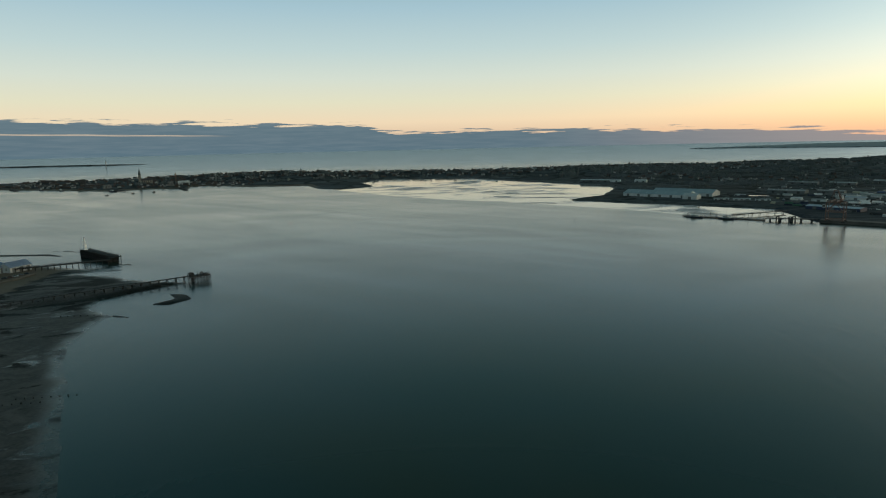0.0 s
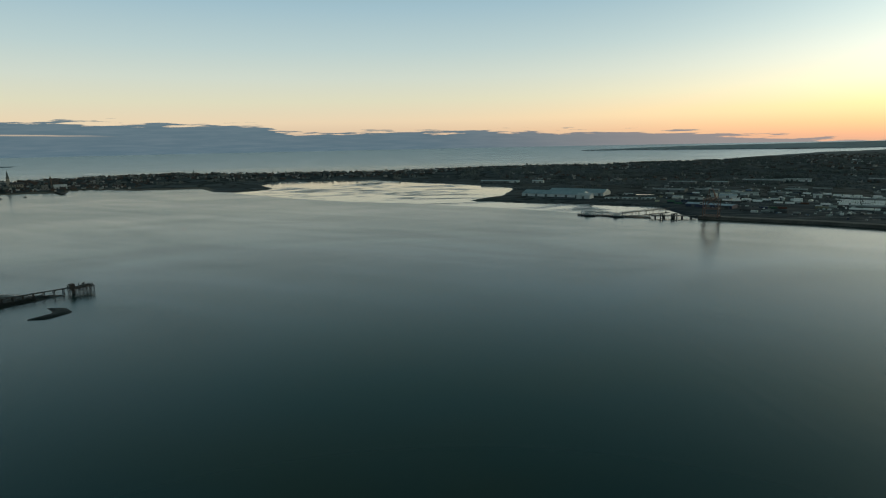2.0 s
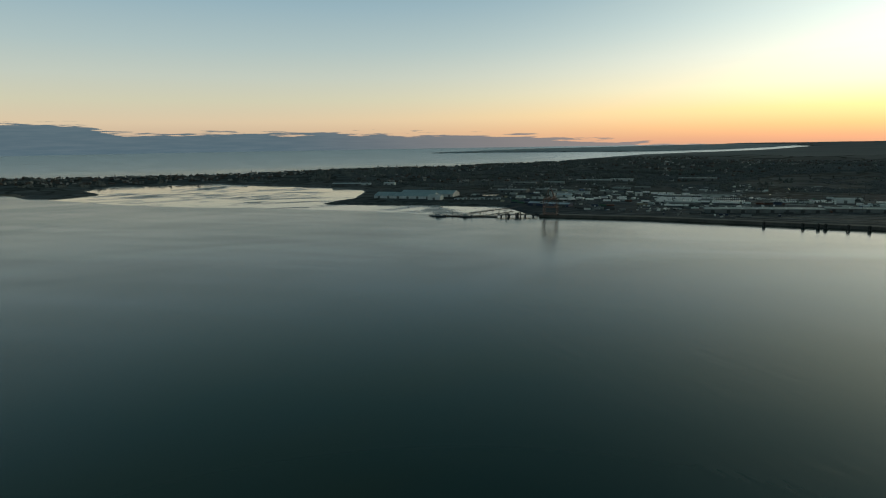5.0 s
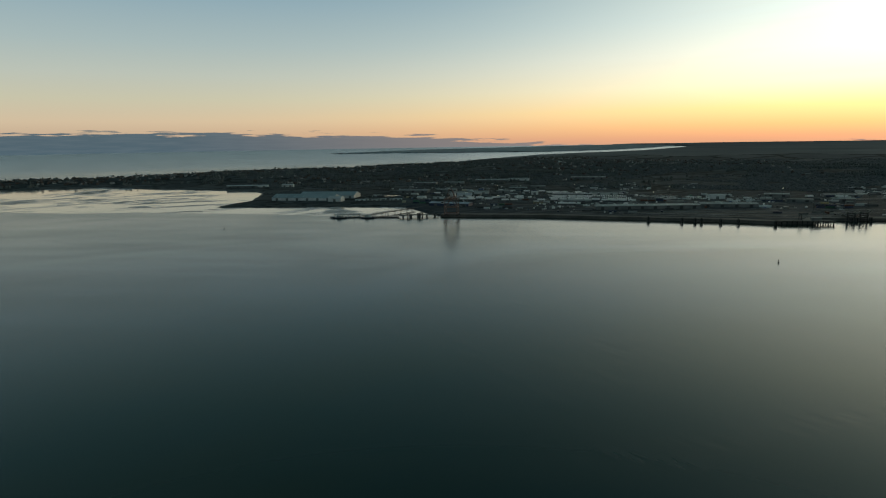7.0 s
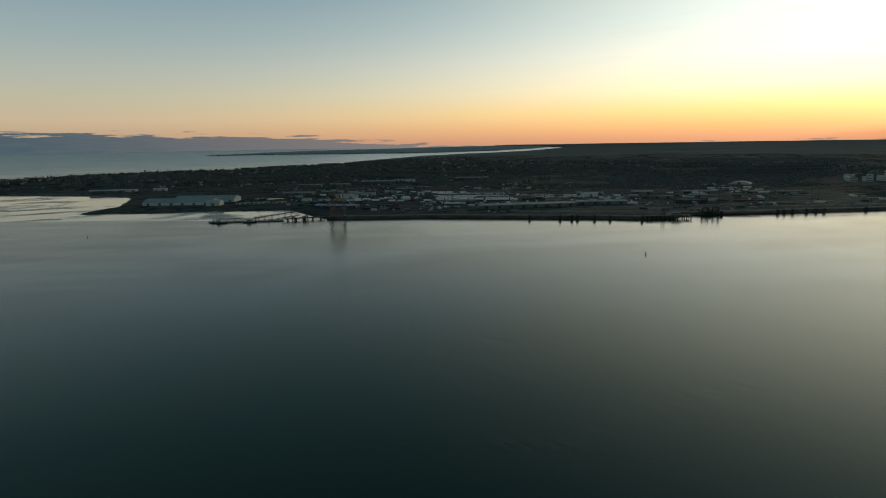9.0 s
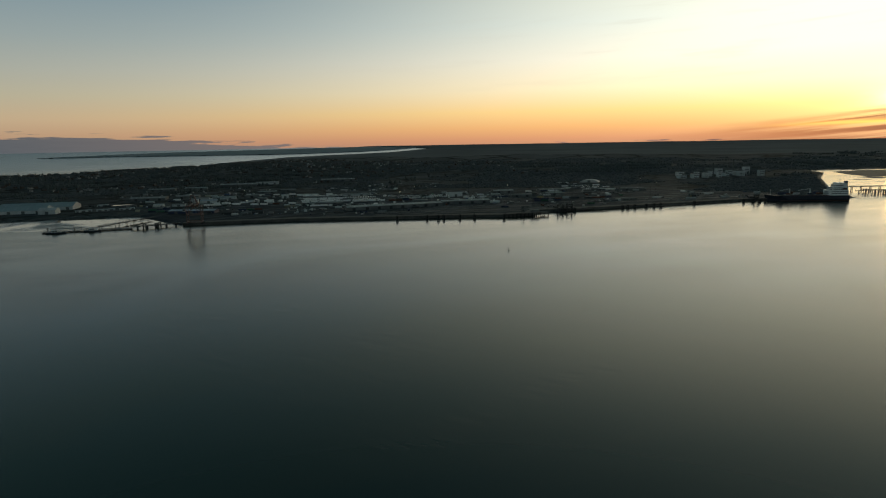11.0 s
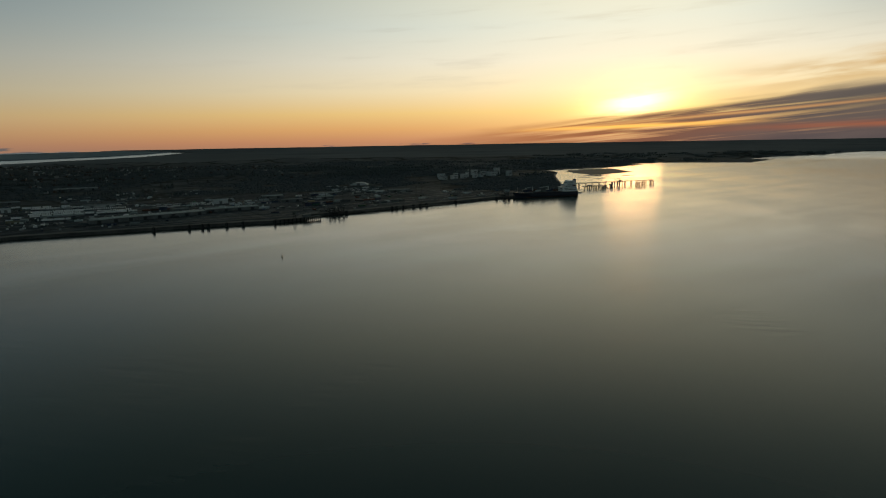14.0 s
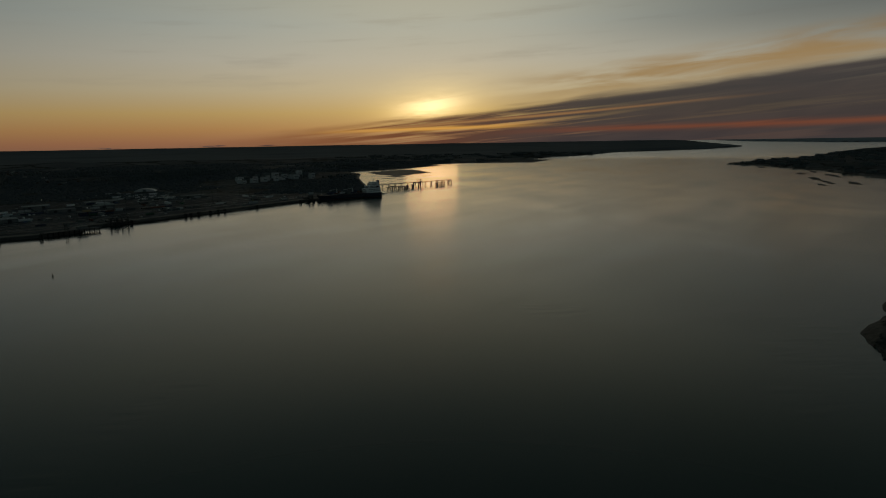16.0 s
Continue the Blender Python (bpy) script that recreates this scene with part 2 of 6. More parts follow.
def land_material(name, a, b, cell, hedge):
    """Rough winter land: plots of different growth, dark hedge lines between them, mottled scrub."""
    mt, n, bsdf = material(name, 0.95)
    p = n.add("ShaderNodeTexCoord").outputs["Object"]
    warp = n.add("ShaderNodeVectorMath")
    warp.operation = "ADD"
    n.put(warp.inputs[0], p)
    shift = n.m("MULTIPLY", n.m("SUBTRACT", n.noise(p, 2.2 / cell, 3.0), 0.5), cell * 0.7)
    n.put(warp.inputs[1], n.vec(shift, n.m("MULTIPLY", shift, -0.6)))
    plot, edge = n.add("ShaderNodeTexVoronoi"), n.add("ShaderNodeTexVoronoi")
    edge.feature = "DISTANCE_TO_EDGE"
    for v in (plot, edge):
        n.put(v.inputs["Vector"], warp.outputs[0])
        v.inputs["Scale"].default_value = 1.0 / cell
    tone = n.add("ShaderNodeSeparateColor")
    n.put(tone.inputs[0], plot.outputs["Color"])
    mottle = n.noise(p, 0.03, 5.0, 0.65)
    broad = n.noise(p, 0.005, 4.0, 0.6)
    f = n.m("ADD", n.m("MULTIPLY", tone.outputs[0], 0.42), n.m("ADD", n.m("MULTIPLY", n.span(mottle, 0.3, 0.7), 0.33), n.m("MULTIPLY", n.span(broad, 0.3, 0.7), 0.25)))
    colour = n.mix(n.span(f, 0.2, 0.85), (*a, 1), (*b, 1))
    colour = n.mix(n.m("MULTIPLY", tone.outputs[1], 0.5), colour, n.mix(1.0, colour, (1.12, 1.0, 0.86, 1), "MULTIPLY"))
    bush = n.m("MULTIPLY", n.span(n.m("ADD", edge.outputs["Distance"], n.m("MULTIPLY", n.m("SUBTRACT", mottle, 0.5), 0.12)), hedge, hedge * 0.4), 0.9)
    colour = n.mix(bush, colour, (0.012, 0.014, 0.013, 1))
    n.put(bsdf.inputs["Base Color"], colour)
    bsdf.inputs["Specular IOR Level"].default_value = 0.1
    return mt


# greyed by distance haze put into the colour, farmland more than scrubland
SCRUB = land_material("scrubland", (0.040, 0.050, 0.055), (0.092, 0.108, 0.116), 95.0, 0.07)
HAZED_FIELDS = land_material("farmland", (0.072, 0.082, 0.088), (0.116, 0.130, 0.136), 260.0, 0.06)


def foreshore_material():
    """Tidal mud and sand: dark weed near the old piers, dull ribs, and a wet film that mirrors the sky."""
    mt, n, b = material("foreshore_mud", 0.4, 0.0, 1.36)
    p = n.add("ShaderNodeTexCoord").outputs["Object"]
    at = n.add("ShaderNodeSeparateXYZ")
    n.put(at.inputs[0], p)
    along = n.add("ShaderNodeMapping")
    along.vector_type = "TEXTURE"
    along.inputs["Rotation"].default_value = (0, 0, radians(30))
    along.inputs["Scale"].default_value = (46.0, 15.0, 1)
    n.put(along.inputs["Vector"], p)
    ribs = n.noise(along.outputs[0], 1.0, 8.0, 0.68, 0.9)
    fine = n.noise(p, 0.6, 4.0, 0.65)
    tract = n.noise(along.outputs[0], 0.8, 7.0, 0.64, 0.5)
    band = n.m("MULTIPLY", n.span(at.outputs[1], 405.0, 455.0), n.span(at.outputs[1], 590.0, 555.0))
    weed = n.span(n.m("ADD", tract, n.m("ADD", n.m("MULTIPLY", band, 0.11), n.m("MULTIPLY", n.m("SUBTRACT", fine, 0.5), 0.16))), 0.53, 0.63)
    mud = n.mix(n.span(n.m("ADD", n.m("MULTIPLY", ribs, 0.7), n.m("MULTIPLY", fine, 0.3)), 0.36, 0.64), (0.012, 0.013, 0.013, 1), (0.080, 0.078, 0.070, 1))
    colour = n.mix(weed, mud, n.mix(fine, (0.004, 0.005, 0.004, 1), (0.018, 0.018, 0.015, 1)))
    line_ = n.m("SUBTRACT", n.m("ADD", at.outputs[0], 364.0), n.m("MULTIPLY", n.m("MAXIMUM", n.m("SUBTRACT", 550.0, at.outputs[1]), 0.0), 0.17))
    sand = n.m("MULTIPLY", n.span(n.m("ADD", line_, n.m("MULTIPLY", n.m("SUBTRACT", ribs, 0.5), 40.0)), 4.0, -4.0), n.span(at.outputs[1], 405.0, 420.0))
    n.put(b.inputs["Base Color"], n.mix(sand, colour, n.mix(fine, (0.10, 0.082, 0.060, 1), (0.20, 0.165, 0.12, 1))))
    n.put(b.inputs["Specular IOR Level"], n.span(n.m("MAXIMUM", weed, sand), 0.0, 1.0, 0.5, 0.08, smooth=False))
    wet = n.m("MULTIPLY", n.span(ribs, 0.46, 0.34), n.span(weed, 1.0, 0.3))
    # sand that the last wave has left wet
    edge = n.span(n.m("ADD", at.outputs[2], n.m("MULTIPLY", n.m("SUBTRACT", ribs, 0.5), 0.7)), 0.45, 0.08)
    wet = n.m("MAXIMUM", wet, edge)
    n.put(b.inputs["Roughness"], n.span(wet, 0.0, 1.0, 0.66, 0.26, smooth=False))
    k = n.add("ShaderNodeBump")
    k.inputs["Strength"].default_value, k.inputs["Distance"].default_value = 0.5, 0.15
    n.put(k.inputs["Height"], n.m("MULTIPLY", fine, n.m("SUBTRACT", 1.0, wet)))
    n.put(b.inputs["Normal"], k.outputs[0])
    return mt


MUD = foreshore_material()
WEED = surface("weeded_mud", (0.006, 0.007, 0.006), (0.022, 0.022, 0.018), 0.07, 0.6, fine=0.5, bump=0.2)
WEED.node_tree.nodes["Principled BSDF"].inputs["Specular IOR Level"].default_value = 0.12
SHINGLE = surface("shingle", (0.15, 0.115, 0.08), (0.24, 0.19, 0.13), 0.05, 0.9, fine=1.5, bump=0.05)
RUBBLE = surface("rubble", (0.05, 0.05, 0.045), (0.14, 0.13, 0.115), 0.25, 0.9, fine=1.6, bump=0.5)


def yard_material():
    """Port yard: patched tarmac in long strips, grass strips, and shallow standing water."""
    mt, n, b = material("yard_tarmac", 0.8)
    p = n.add("ShaderNodeTexCoord").outputs["Object"]
    along = n.add("ShaderNodeMapping")
    along.inputs["Rotation"].default_value = (0, 0, radians(49))
    along.inputs["Scale"].default_value = (0.012, 0.085, 1)
    n.put(along.inputs["Vector"], p)
    strips = n.noise(along.outputs[0], 1.0, 6.0, 0.68, 0.2)
    fine = n.noise(p, 0.35, 4.0, 0.65)
    patch = n.noise(p, 0.02, 4.0, 0.6)
    f = n.m("ADD", n.m("MULTIPLY", strips, 0.65), n.m("ADD", n.m("MULTIPLY", fine, 0.2), n.m("MULTIPLY", patch, 0.15)))
    colour = n.ramp(f, [(0.36, (0.013, 0.016, 0.019, 1)), (0.46, (0.027, 0.034, 0.042, 1)), (0.55, (0.047, 0.058, 0.070, 1)), (0.61, (0.105, 0.118, 0.130, 1))])
    n.put(b.inputs["Base Color"], colour)
    n.put(b.inputs["Roughness"], n.span(n.m("ADD", n.m("MULTIPLY", strips, 0.5), n.m("MULTIPLY", patch, 0.5)), 0.40, 0.33, 0.9, 0.16))
    n.put(b.inputs["Specular IOR Level"], n.span(patch, 0.45, 0.36, 0.1, 0.5))
    return mt


TARMAC = yard_material()
# far land: aerial haze painted into the base colour as paler blue-grey
HAZED_FARMLAND = surface("hazed_farmland", (0.090, 0.102, 0.110), (0.128, 0.142, 0.150), 0.0016, 0.95, fine=0.008)
HAZY_COAST = surface("hazed_far_coast", (0.28, 0.32, 0.345), (0.38, 0.42, 0.44), 0.002, 0.95, fine=0.008)
CONCRETE = surface("quay_concrete", (0.06, 0.06, 0.056), (0.14, 0.135, 0.125), 0.05, 0.85, fine=0.6)

# ---------------------------------------------------------------- plan of the shores (metres, eye over the origin)
COAST_SEA = ((-1900, 2080), (-1850, 2330), (-1500, 2420), (-1250, 2360), (-1010, 2560), (-680, 2700), (-190, 2600), (270, 2570), (520, 2620),
             (960, 2600), (1400, 2700), (1620, 2830), (1950, 3020), (2450, 3440), (3580, 4177), (5479, 4640), (9000, 6500), (16000, 15000))
FAR_SHORE = ((21000, 2000), (19000, -9000), (6400, -3700), (5234, -2704), (4757, -1767), (3702, -1023), (2892, -663), (2940, -335),
             (2774, -222), (2450, -10), (2303, 190), (2170, 128), (1900, 116), (1600, 82), (1400, 54), (1310, 22))
QUAY = ((1290, 40), (1222, 128), (1160, 190), (1090, 240), (1018, 295), (936, 358), (888, 395), (858, 424), (817, 412), (779, 440), (761, 476), (687, 572), (596, 691), (487, 790))
BAY = ((492, 835), (515, 950), (492, 988), (326, 1125), (240, 1186), (330, 1270), (409, 1485), (387, 1592), (197, 1874), (66, 2060), (-203, 2102),
       (-258, 1930), (-194, 1746), (-284, 1660), (-350, 1681))
TOWN_SHORE = ((-408, 1845), (-590, 1855), (-678, 1911), (-791, 1950), (-770, 1835), (-905, 1838), (-968, 1775), (-1184, 1876), (-1429, 1974))
NEAR_SHORE = ((-1500, 1000), (-700, 735), (-520, 655), (-440, 612), (-371, 588), (-300, 571), (-343, 553), (-300, 541), (-276, 522), (-213, 504),
              (-243, 475), (-263, 458), (-255, 429), (-231, 405), (-227, 372), (-217, 334), (-178, 268), (-128, 182), (-150, 60), (-120, -80))
NEAR_BACK = ((0, -200), (150, -240), (268, -236), (297, -248), (309, -254), (325, -271), (342, -297), (480, -420), (900, -900), (1399, -1177), (1813, -1303),
             (2154, -1330), (2344, -1288), (2646, -1763), (3904, -2990), (4469, -3730), (9000, -9000), (-9000, -9000), (-9000, 1500))
NAZE = ((3075, 7833), (3852, 7368), (4480, 6156), (5100, 5650), (6400, 5800), (8200, 6650), (11500, 8600), (17000, 14000), (6000, 10300))
LANDGUARD = ((-9000, 6200), (-3921, 5454), (-2970, 5440), (-2640, 5650), (-3000, 5760), (-4200, 5850), (-9000, 8000))
FAR_BANK = ((8300, -6300), (8000, -7100), (14000, -15000), (17000, -9000), (12000, -7000))
ISLE = ((-218, 433), (-202, 432), (-192, 449), (-203, 464), (-217, 467), (-205, 452))
SPITS = (((-240, 404), (-226, 402), (-205, 396), (-226, 406)), ((-345, 598), (-318, 596), (-288, 583), (-318, 602)), ((-470, 690), (-430, 688), (-395, 668), (-432, 694)))
PIER_BANK = ((-219, 507), (-243, 480), (-256, 457), (-279, 429), (-325, 412), (-345, 430), (-304, 466), (-266, 500), (-240, 510))
BAR = ((-520, 676), (-443, 673), (-402, 648), (-440, 662), (-520, 664))
MARSH = ((2440, -60), (2175, -123), (2080, -70), (1995, 5), (2080, 60), (2230, 105), (2370, 45))
EYOTS = (((1862, 50), (1850, 20), (1880, -12), (1892, 30)), ((1722, 45), (1712, 15), (1726, -12), (1734, 20)), ((1800, 20), (1792, -6), (1806, -30), (1812, 0)), ((1960, -70), (1940, -95), (1965, -130), (1975, -95)))
MARSH_LOW = ((1985, -40), (1930, -10), (1960, 40), (2010, 20))
SLIVERS = [((x, y), (x + 0.5 * l, y - 0.26 * l + w), (x + l, y - 0.5 * l), (x + 0.45 * l, y - 0.26 * l - w))
           for x, y, l, w in ((1230, -905, 90, 7), (1290, -960, 150, 9), (1255, -1000, 120, 12), (1400, -1010, 170, 8), (1480, -1120, 200, 10), (1620, -1120, 150, 7), (1700, -1210, 170, 9), (1960, -1215, 150, 8))]
SOUTH = COAST_SEA + FAR_SHORE + QUAY + BAY + TOWN_SHORE
NORTH = NEAR_SHORE + NEAR_BACK


def signed(x, y, poly):
    """Distance to a closed outline, positive inside."""
    p = np.array(poly, float)
    q = np.roll(p, -1, 0)
    best, inside = np.full(x.shape, 1e18), np.zeros(x.shape, bool)
    for (ax, ay), (bx, by) in zip(p, q):
        dx, dy = bx - ax, by - ay
        t = np.clip(((x - ax) * dx + (y - ay) * dy) / (dx * dx + dy * dy), 0, 1)
        best = np.minimum(best, (x - ax - t * dx) ** 2 + (y - ay - t * dy) ** 2)
        if dy:
            inside ^= ((ay > y) != (by > y)) & (x < dx * (y - ay) / dy + ax)
    return np.where(inside, 1, -1) * np.sqrt(best)


LATTICE = np.random.RandomState(5).rand(256, 256)


def rough(x, y, size, octaves=3):
    """Smooth value noise around zero, about -0.5 to 0.5."""
    total, amp = 0, 1.0
    for k in range(octaves):
        u, v = x / size * 2 ** k + 31.7 * k, y / size * 2 ** k + 17.3 * k
        i, j = np.floor(u).astype(int), np.floor(v).astype(int)
        fu, fv = u - i, v - j
        fu, fv = fu * fu * (3 - 2 * fu), fv * fv * (3 - 2 * fv)
        a, b = LATTICE[i % 256, j % 256], LATTICE[(i + 1) % 256, j % 256]
        c, d = LATTICE[i % 256, (j + 1) % 256], LATTICE[(i + 1) % 256, (j + 1) % 256]
        total = total + amp * ((a * (1 - fu) + b * fu) * (1 - fv) + (c * (1 - fu) + d * fu) * fv - 0.5)
        amp *= 0.5
    return total / 1.5


def ease(v, a, b):
    t = np.clip((v - a) / (b - a), 0, 1)
    return t * t * (3 - 2 * t)


def relief(x, y):
    """Height of the ground over the water, and which surface lies there."""
    x, y = np.asarray(x, float), np.asarray(y, float)
    d = np.hypot(x, y)
    wob = rough(x, y, 45, 3) * np.clip(d * 0.010, 2, 40)
    port = ease(x, 380, 460) * ease(y, 1000, 900) * ease(y, 20, 60)
    s = signed(x, y, SOUTH) + wob * (1 - port)
    h = np.where(s > 0, np.minimum(s * 0.25, 3.3), np.maximum(s * 0.2, -3))
    hill = ease(s, 40, 420) * ease(d, 1750, 2500) * (1 - 0.65 * ease(x, 1700, 2600))
    h = h + np.where(s > 0, 23 * hill + rough(x, y, 900, 3) * 12 * ease(d, 1700, 3200) + 5 * ease(d, 4500, 9000), 0)
    # land colours paled for haze in steps of distance
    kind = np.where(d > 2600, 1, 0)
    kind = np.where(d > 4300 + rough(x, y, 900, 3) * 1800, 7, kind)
    kind = np.where((s < 9) & (d < 3500), 2, kind)
    kind = np.where((port > 0.5) & (s < 420 + rough(x, y, 90, 3) * 120) & (x < 1330) & (d < 1420), 5, kind)
    kind = np.where(s < -3, 2, kind)
    s = signed(x, y, NORTH) + rough(x, y, 20, 3) * np.clip(d * 0.013, 2.5, 25)
    steep = ease(y, 60, -60)
    beach = np.clip(s * 0.035, -3, 2.2) + ease(s, 70, 110) * 3 + np.where(s > 0, rough(x, y, 20, 3) * 0.5 * ease(s, 14, 45), 0)
    bank = np.clip(s * 0.5, -3, 5) + ease(s, 15, 110) * 11 * ease(d, 700, 1500)
    hn = beach * (1 - steep) + bank * steep
    kn = np.where(s > 95, 0, 2)
    kn = np.where((y < 60), np.where((d < 700) & (s < 26), 6, np.where(s < 6, 2, 0)), kn)
    kind, h = np.where(hn > h, kn, kind), np.maximum(hn, h)
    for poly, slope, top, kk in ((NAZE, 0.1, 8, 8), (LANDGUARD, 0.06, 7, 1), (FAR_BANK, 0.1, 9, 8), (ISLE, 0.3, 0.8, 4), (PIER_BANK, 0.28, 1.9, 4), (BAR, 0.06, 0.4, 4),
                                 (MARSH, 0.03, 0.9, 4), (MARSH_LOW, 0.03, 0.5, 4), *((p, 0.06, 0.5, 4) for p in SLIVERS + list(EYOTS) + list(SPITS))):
        s = signed(x, y, poly) + rough(x, y, 22, 3) * np.where(d < 900, 2.0, np.clip(d * 0.012, 2, 60))
        hp = np.clip(s * slope, -3, top) + np.where(s > 30, rough(x, y, 400, 2) * top * 0.5, 0)
        kind, h = np.where(hp > h, kk, kind), np.maximum(hp, h)
    return h, kind


FLAT = 3500.0


def bend(x, y, h):
    """The earth sheet: true to 3.5 km, then drawn together so that it closes at the horizon."""
    d = np.maximum(np.hypot(x, y), 1e-6)
    r = np.where(d > FLAT, FLAT + 1400 * (1 - FLAT / d), d)
    k = r / d
    return x * k, y * k, np.where(d > FLAT, EYE - EYE * k, 0) + h * k


def ground_z(x, y):
    h, _ = relief(np.array([x]), np.array([y]))
    return float(h[0])


def sheet_mesh(name, az_steps, d_steps, height, materials):
    a, d = np.meshgrid(np.radians(az_steps), d_steps, indexing="ij")
    x, y = np.sin(a) * d, np.cos(a) * d
    if height:
        h, kind = relief(x.ravel(), y.ravel())
        h, kind = h.reshape(x.shape), kind.reshape(x.shape)
    else:
        h, kind = np.zeros(x.shape), np.zeros(x.shape, int)
    vx, vy, vz = bend(x, y, h)
    idx = np.arange(x.size).reshape(x.shape)
    quads = np.stack([idx[:-1, :-1], idx[:-1, 1:], idx[1:, 1:], idx[1:, :-1]], -1).reshape(-1, 4)
    top = np.maximum.reduce([h[:-1, :-1], h[:-1, 1:], h[1:, 1:], h[1:, :-1]]).ravel()
    k = kind[:-1, :-1].ravel()
    keep = top > -0.5
    quads, k = quads[keep], k[keep]
    used, flat = np.unique(quads, return_inverse=True)
    me = bpy.data.meshes.new(name)
    verts = np.stack([vx, vy, vz], -1).reshape(-1, 3)[used]
    me.vertices.add(len(verts))
    me.vertices.foreach_set("co", verts.astype(np.float32).ravel())
    me.loops.add(quads.size)
    me.loops.foreach_set("vertex_index", flat.ravel().astype(np.int32))
    me.polygons.add(len(quads))
    me.polygons.foreach_set("loop_start", np.arange(0, quads.size, 4, dtype=np.int32))
    me.polygons.foreach_set("loop_total", np.full(len(quads), 4, np.int32))
    for mt in materials:
        me.materials.append(mt)
    me.polygons.foreach_set("material_index", k.astype(np.int32))
    me.polygons.foreach_set("use_smooth", np.ones(len(quads), bool))
    me.update(calc_edges=True)
    me.validate()
    return me


view_az = np.concatenate([np.arange(-44, 142, 0.24), np.arange(142, 316.1, 2.0)])
steps = 100 * 1.0085 ** np.arange(0, 632)
ground = new("ground", sheet_mesh("ground", view_az, steps, True, (SCRUB, HAZED_FIELDS, MUD, SHINGLE, WEED, TARMAC, RUBBLE, HAZED_FARMLAND, HAZY_COAST)))
tagged(ground, "dark low winter land with mud and shingle shores", "ground", kind="structure")
water = new("water", sheet_mesh("water", np.arange(0, 360.1, 3.0), np.concatenate([[0.5], 40 * 1.09 ** np.arange(0, 73)]), False, (WATER,)))
tagged(water, "calm grey-green tidal river and sea", "water", kind="structure")


def flat_sheet(name, outline, z, mt):
    bm = bmesh.new()
    f = bm.faces.new([bm.verts.new((x, y, z)) for x, y in outline])
    bmesh.ops.triangulate(bm, faces=[f])
    bmesh.ops.recalc_face_normals(bm, faces=bm.faces[:])
    if sum(f.normal.z for f in bm.faces) < 0:
        bmesh.ops.reverse_faces(bm, faces=bm.faces[:])
    me = bpy.data.meshes.new(name)
    bm.to_mesh(me)
    me.materials.append(mt)
    return new(name, me)


MUD_EDGE = ((-300, 1640), (-109, 1372), (16, 1246), (90, 1195), (217, 1078), (292, 1000), (343, 930), (420, 868), (470, 838), (500, 840))
mudflat = flat_sheet("mudflat", MUD_EDGE + ((560, 960), (400, 1180), (480, 1500), (260, 1920), (90, 2120), (-230, 2140), (-300, 1900), (-230, 1740)), 0.06, TIDAL)
tagged(mudflat, "shining wet tidal mudflat in the bay", "mudflat", kind="structure")

# ---------------------------------------------------------------- more materials
BRIGHT = surface("white_vehicle_paint", (0.84, 0.85, 0.85), (0.89, 0.89, 0.88), 0.3, 0.3)
WHITE = surface("white_cladding", (0.46, 0.48, 0.48), (0.60, 0.62, 0.62), 0.08, 0.55, vary=0.12)
PALE_ROOF = surface("pale_metal_roof", (0.36, 0.40, 0.42), (0.50, 0.54, 0.56), 0.06, 0.45, fine=0.5)
GLASS_BLUE = surface("pale_blue_ribbed_roof", (0.24, 0.31, 0.34), (0.34, 0.42, 0.45), 0.05, 0.4, fine=0.4)
BOATYARD_BLUE = surface("boatyard_blue_roof", (0.15, 0.21, 0.32), (0.23, 0.30, 0.42), 0.2, 0.5, fine=0.8)
BLUE_ROOF = surface("blue_grey_roof", (0.28, 0.36, 0.44), (0.40, 0.48, 0.56), 0.06, 0.5, fine=0.5)
GREY = surface("grey_cladding", (0.10, 0.11, 0.11), (0.18, 0.19, 0.19), 0.07, 0.6, vary=0.2)
GREEN_GREY = surface("teal_grey_roof", (0.15, 0.19, 0.19), (0.24, 0.28, 0.28), 0.07, 0.5, fine=0.4)
SHED_ROOF = surface("grey_fibre_roof", (0.13, 0.145, 0.15), (0.21, 0.225, 0.23), 0.06, 0.6, fine=0.5, vary=0.2)
BRICK = surface("brick", (0.062, 0.047, 0.040), (0.11, 0.080, 0.066), 0.6, 0.9, vary=0.25)
RENDERED = surface("painted_render", (0.22, 0.225, 0.22), (0.36, 0.36, 0.35), 0.4, 0.8, vary=0.35)
SLATE = surface("slate_roof", (0.045, 0.047, 0.05), (0.085, 0.085, 0.09), 0.7, 0.7, vary=0.25)
TILE = surface("tiled_roof", (0.055, 0.038, 0.030), (0.09, 0.06, 0.048), 0.7, 0.85, vary=0.25)
TIMBER = surface("wet_timber", (0.010, 0.010, 0.010), (0.026, 0.026, 0.025), 0.8, 0.75, fine=5, bump=0.02)
OLD_TIMBER = surface("weathered_timber", (0.022, 0.022, 0.022), (0.062, 0.061, 0.059), 0.8, 0.85, fine=5, bump=0.02)
STEEL = surface("dark_steel", (0.03, 0.032, 0.034), (0.065, 0.066, 0.066), 0.5, 0.55, metal=0.2)
RED_STEEL = surface("red_crane_paint", (0.15, 0.090, 0.075), (0.22, 0.125, 0.104), 0.3, 0.55)
BLUE_STEEL = surface("blue_paint", (0.014, 0.024, 0.06), (0.026, 0.042, 0.09), 0.3, 0.5, vary=0.3)
RUST = surface("rust_red_paint", (0.09, 0.035, 0.022), (0.15, 0.06, 0.04), 0.4, 0.7, vary=0.3)
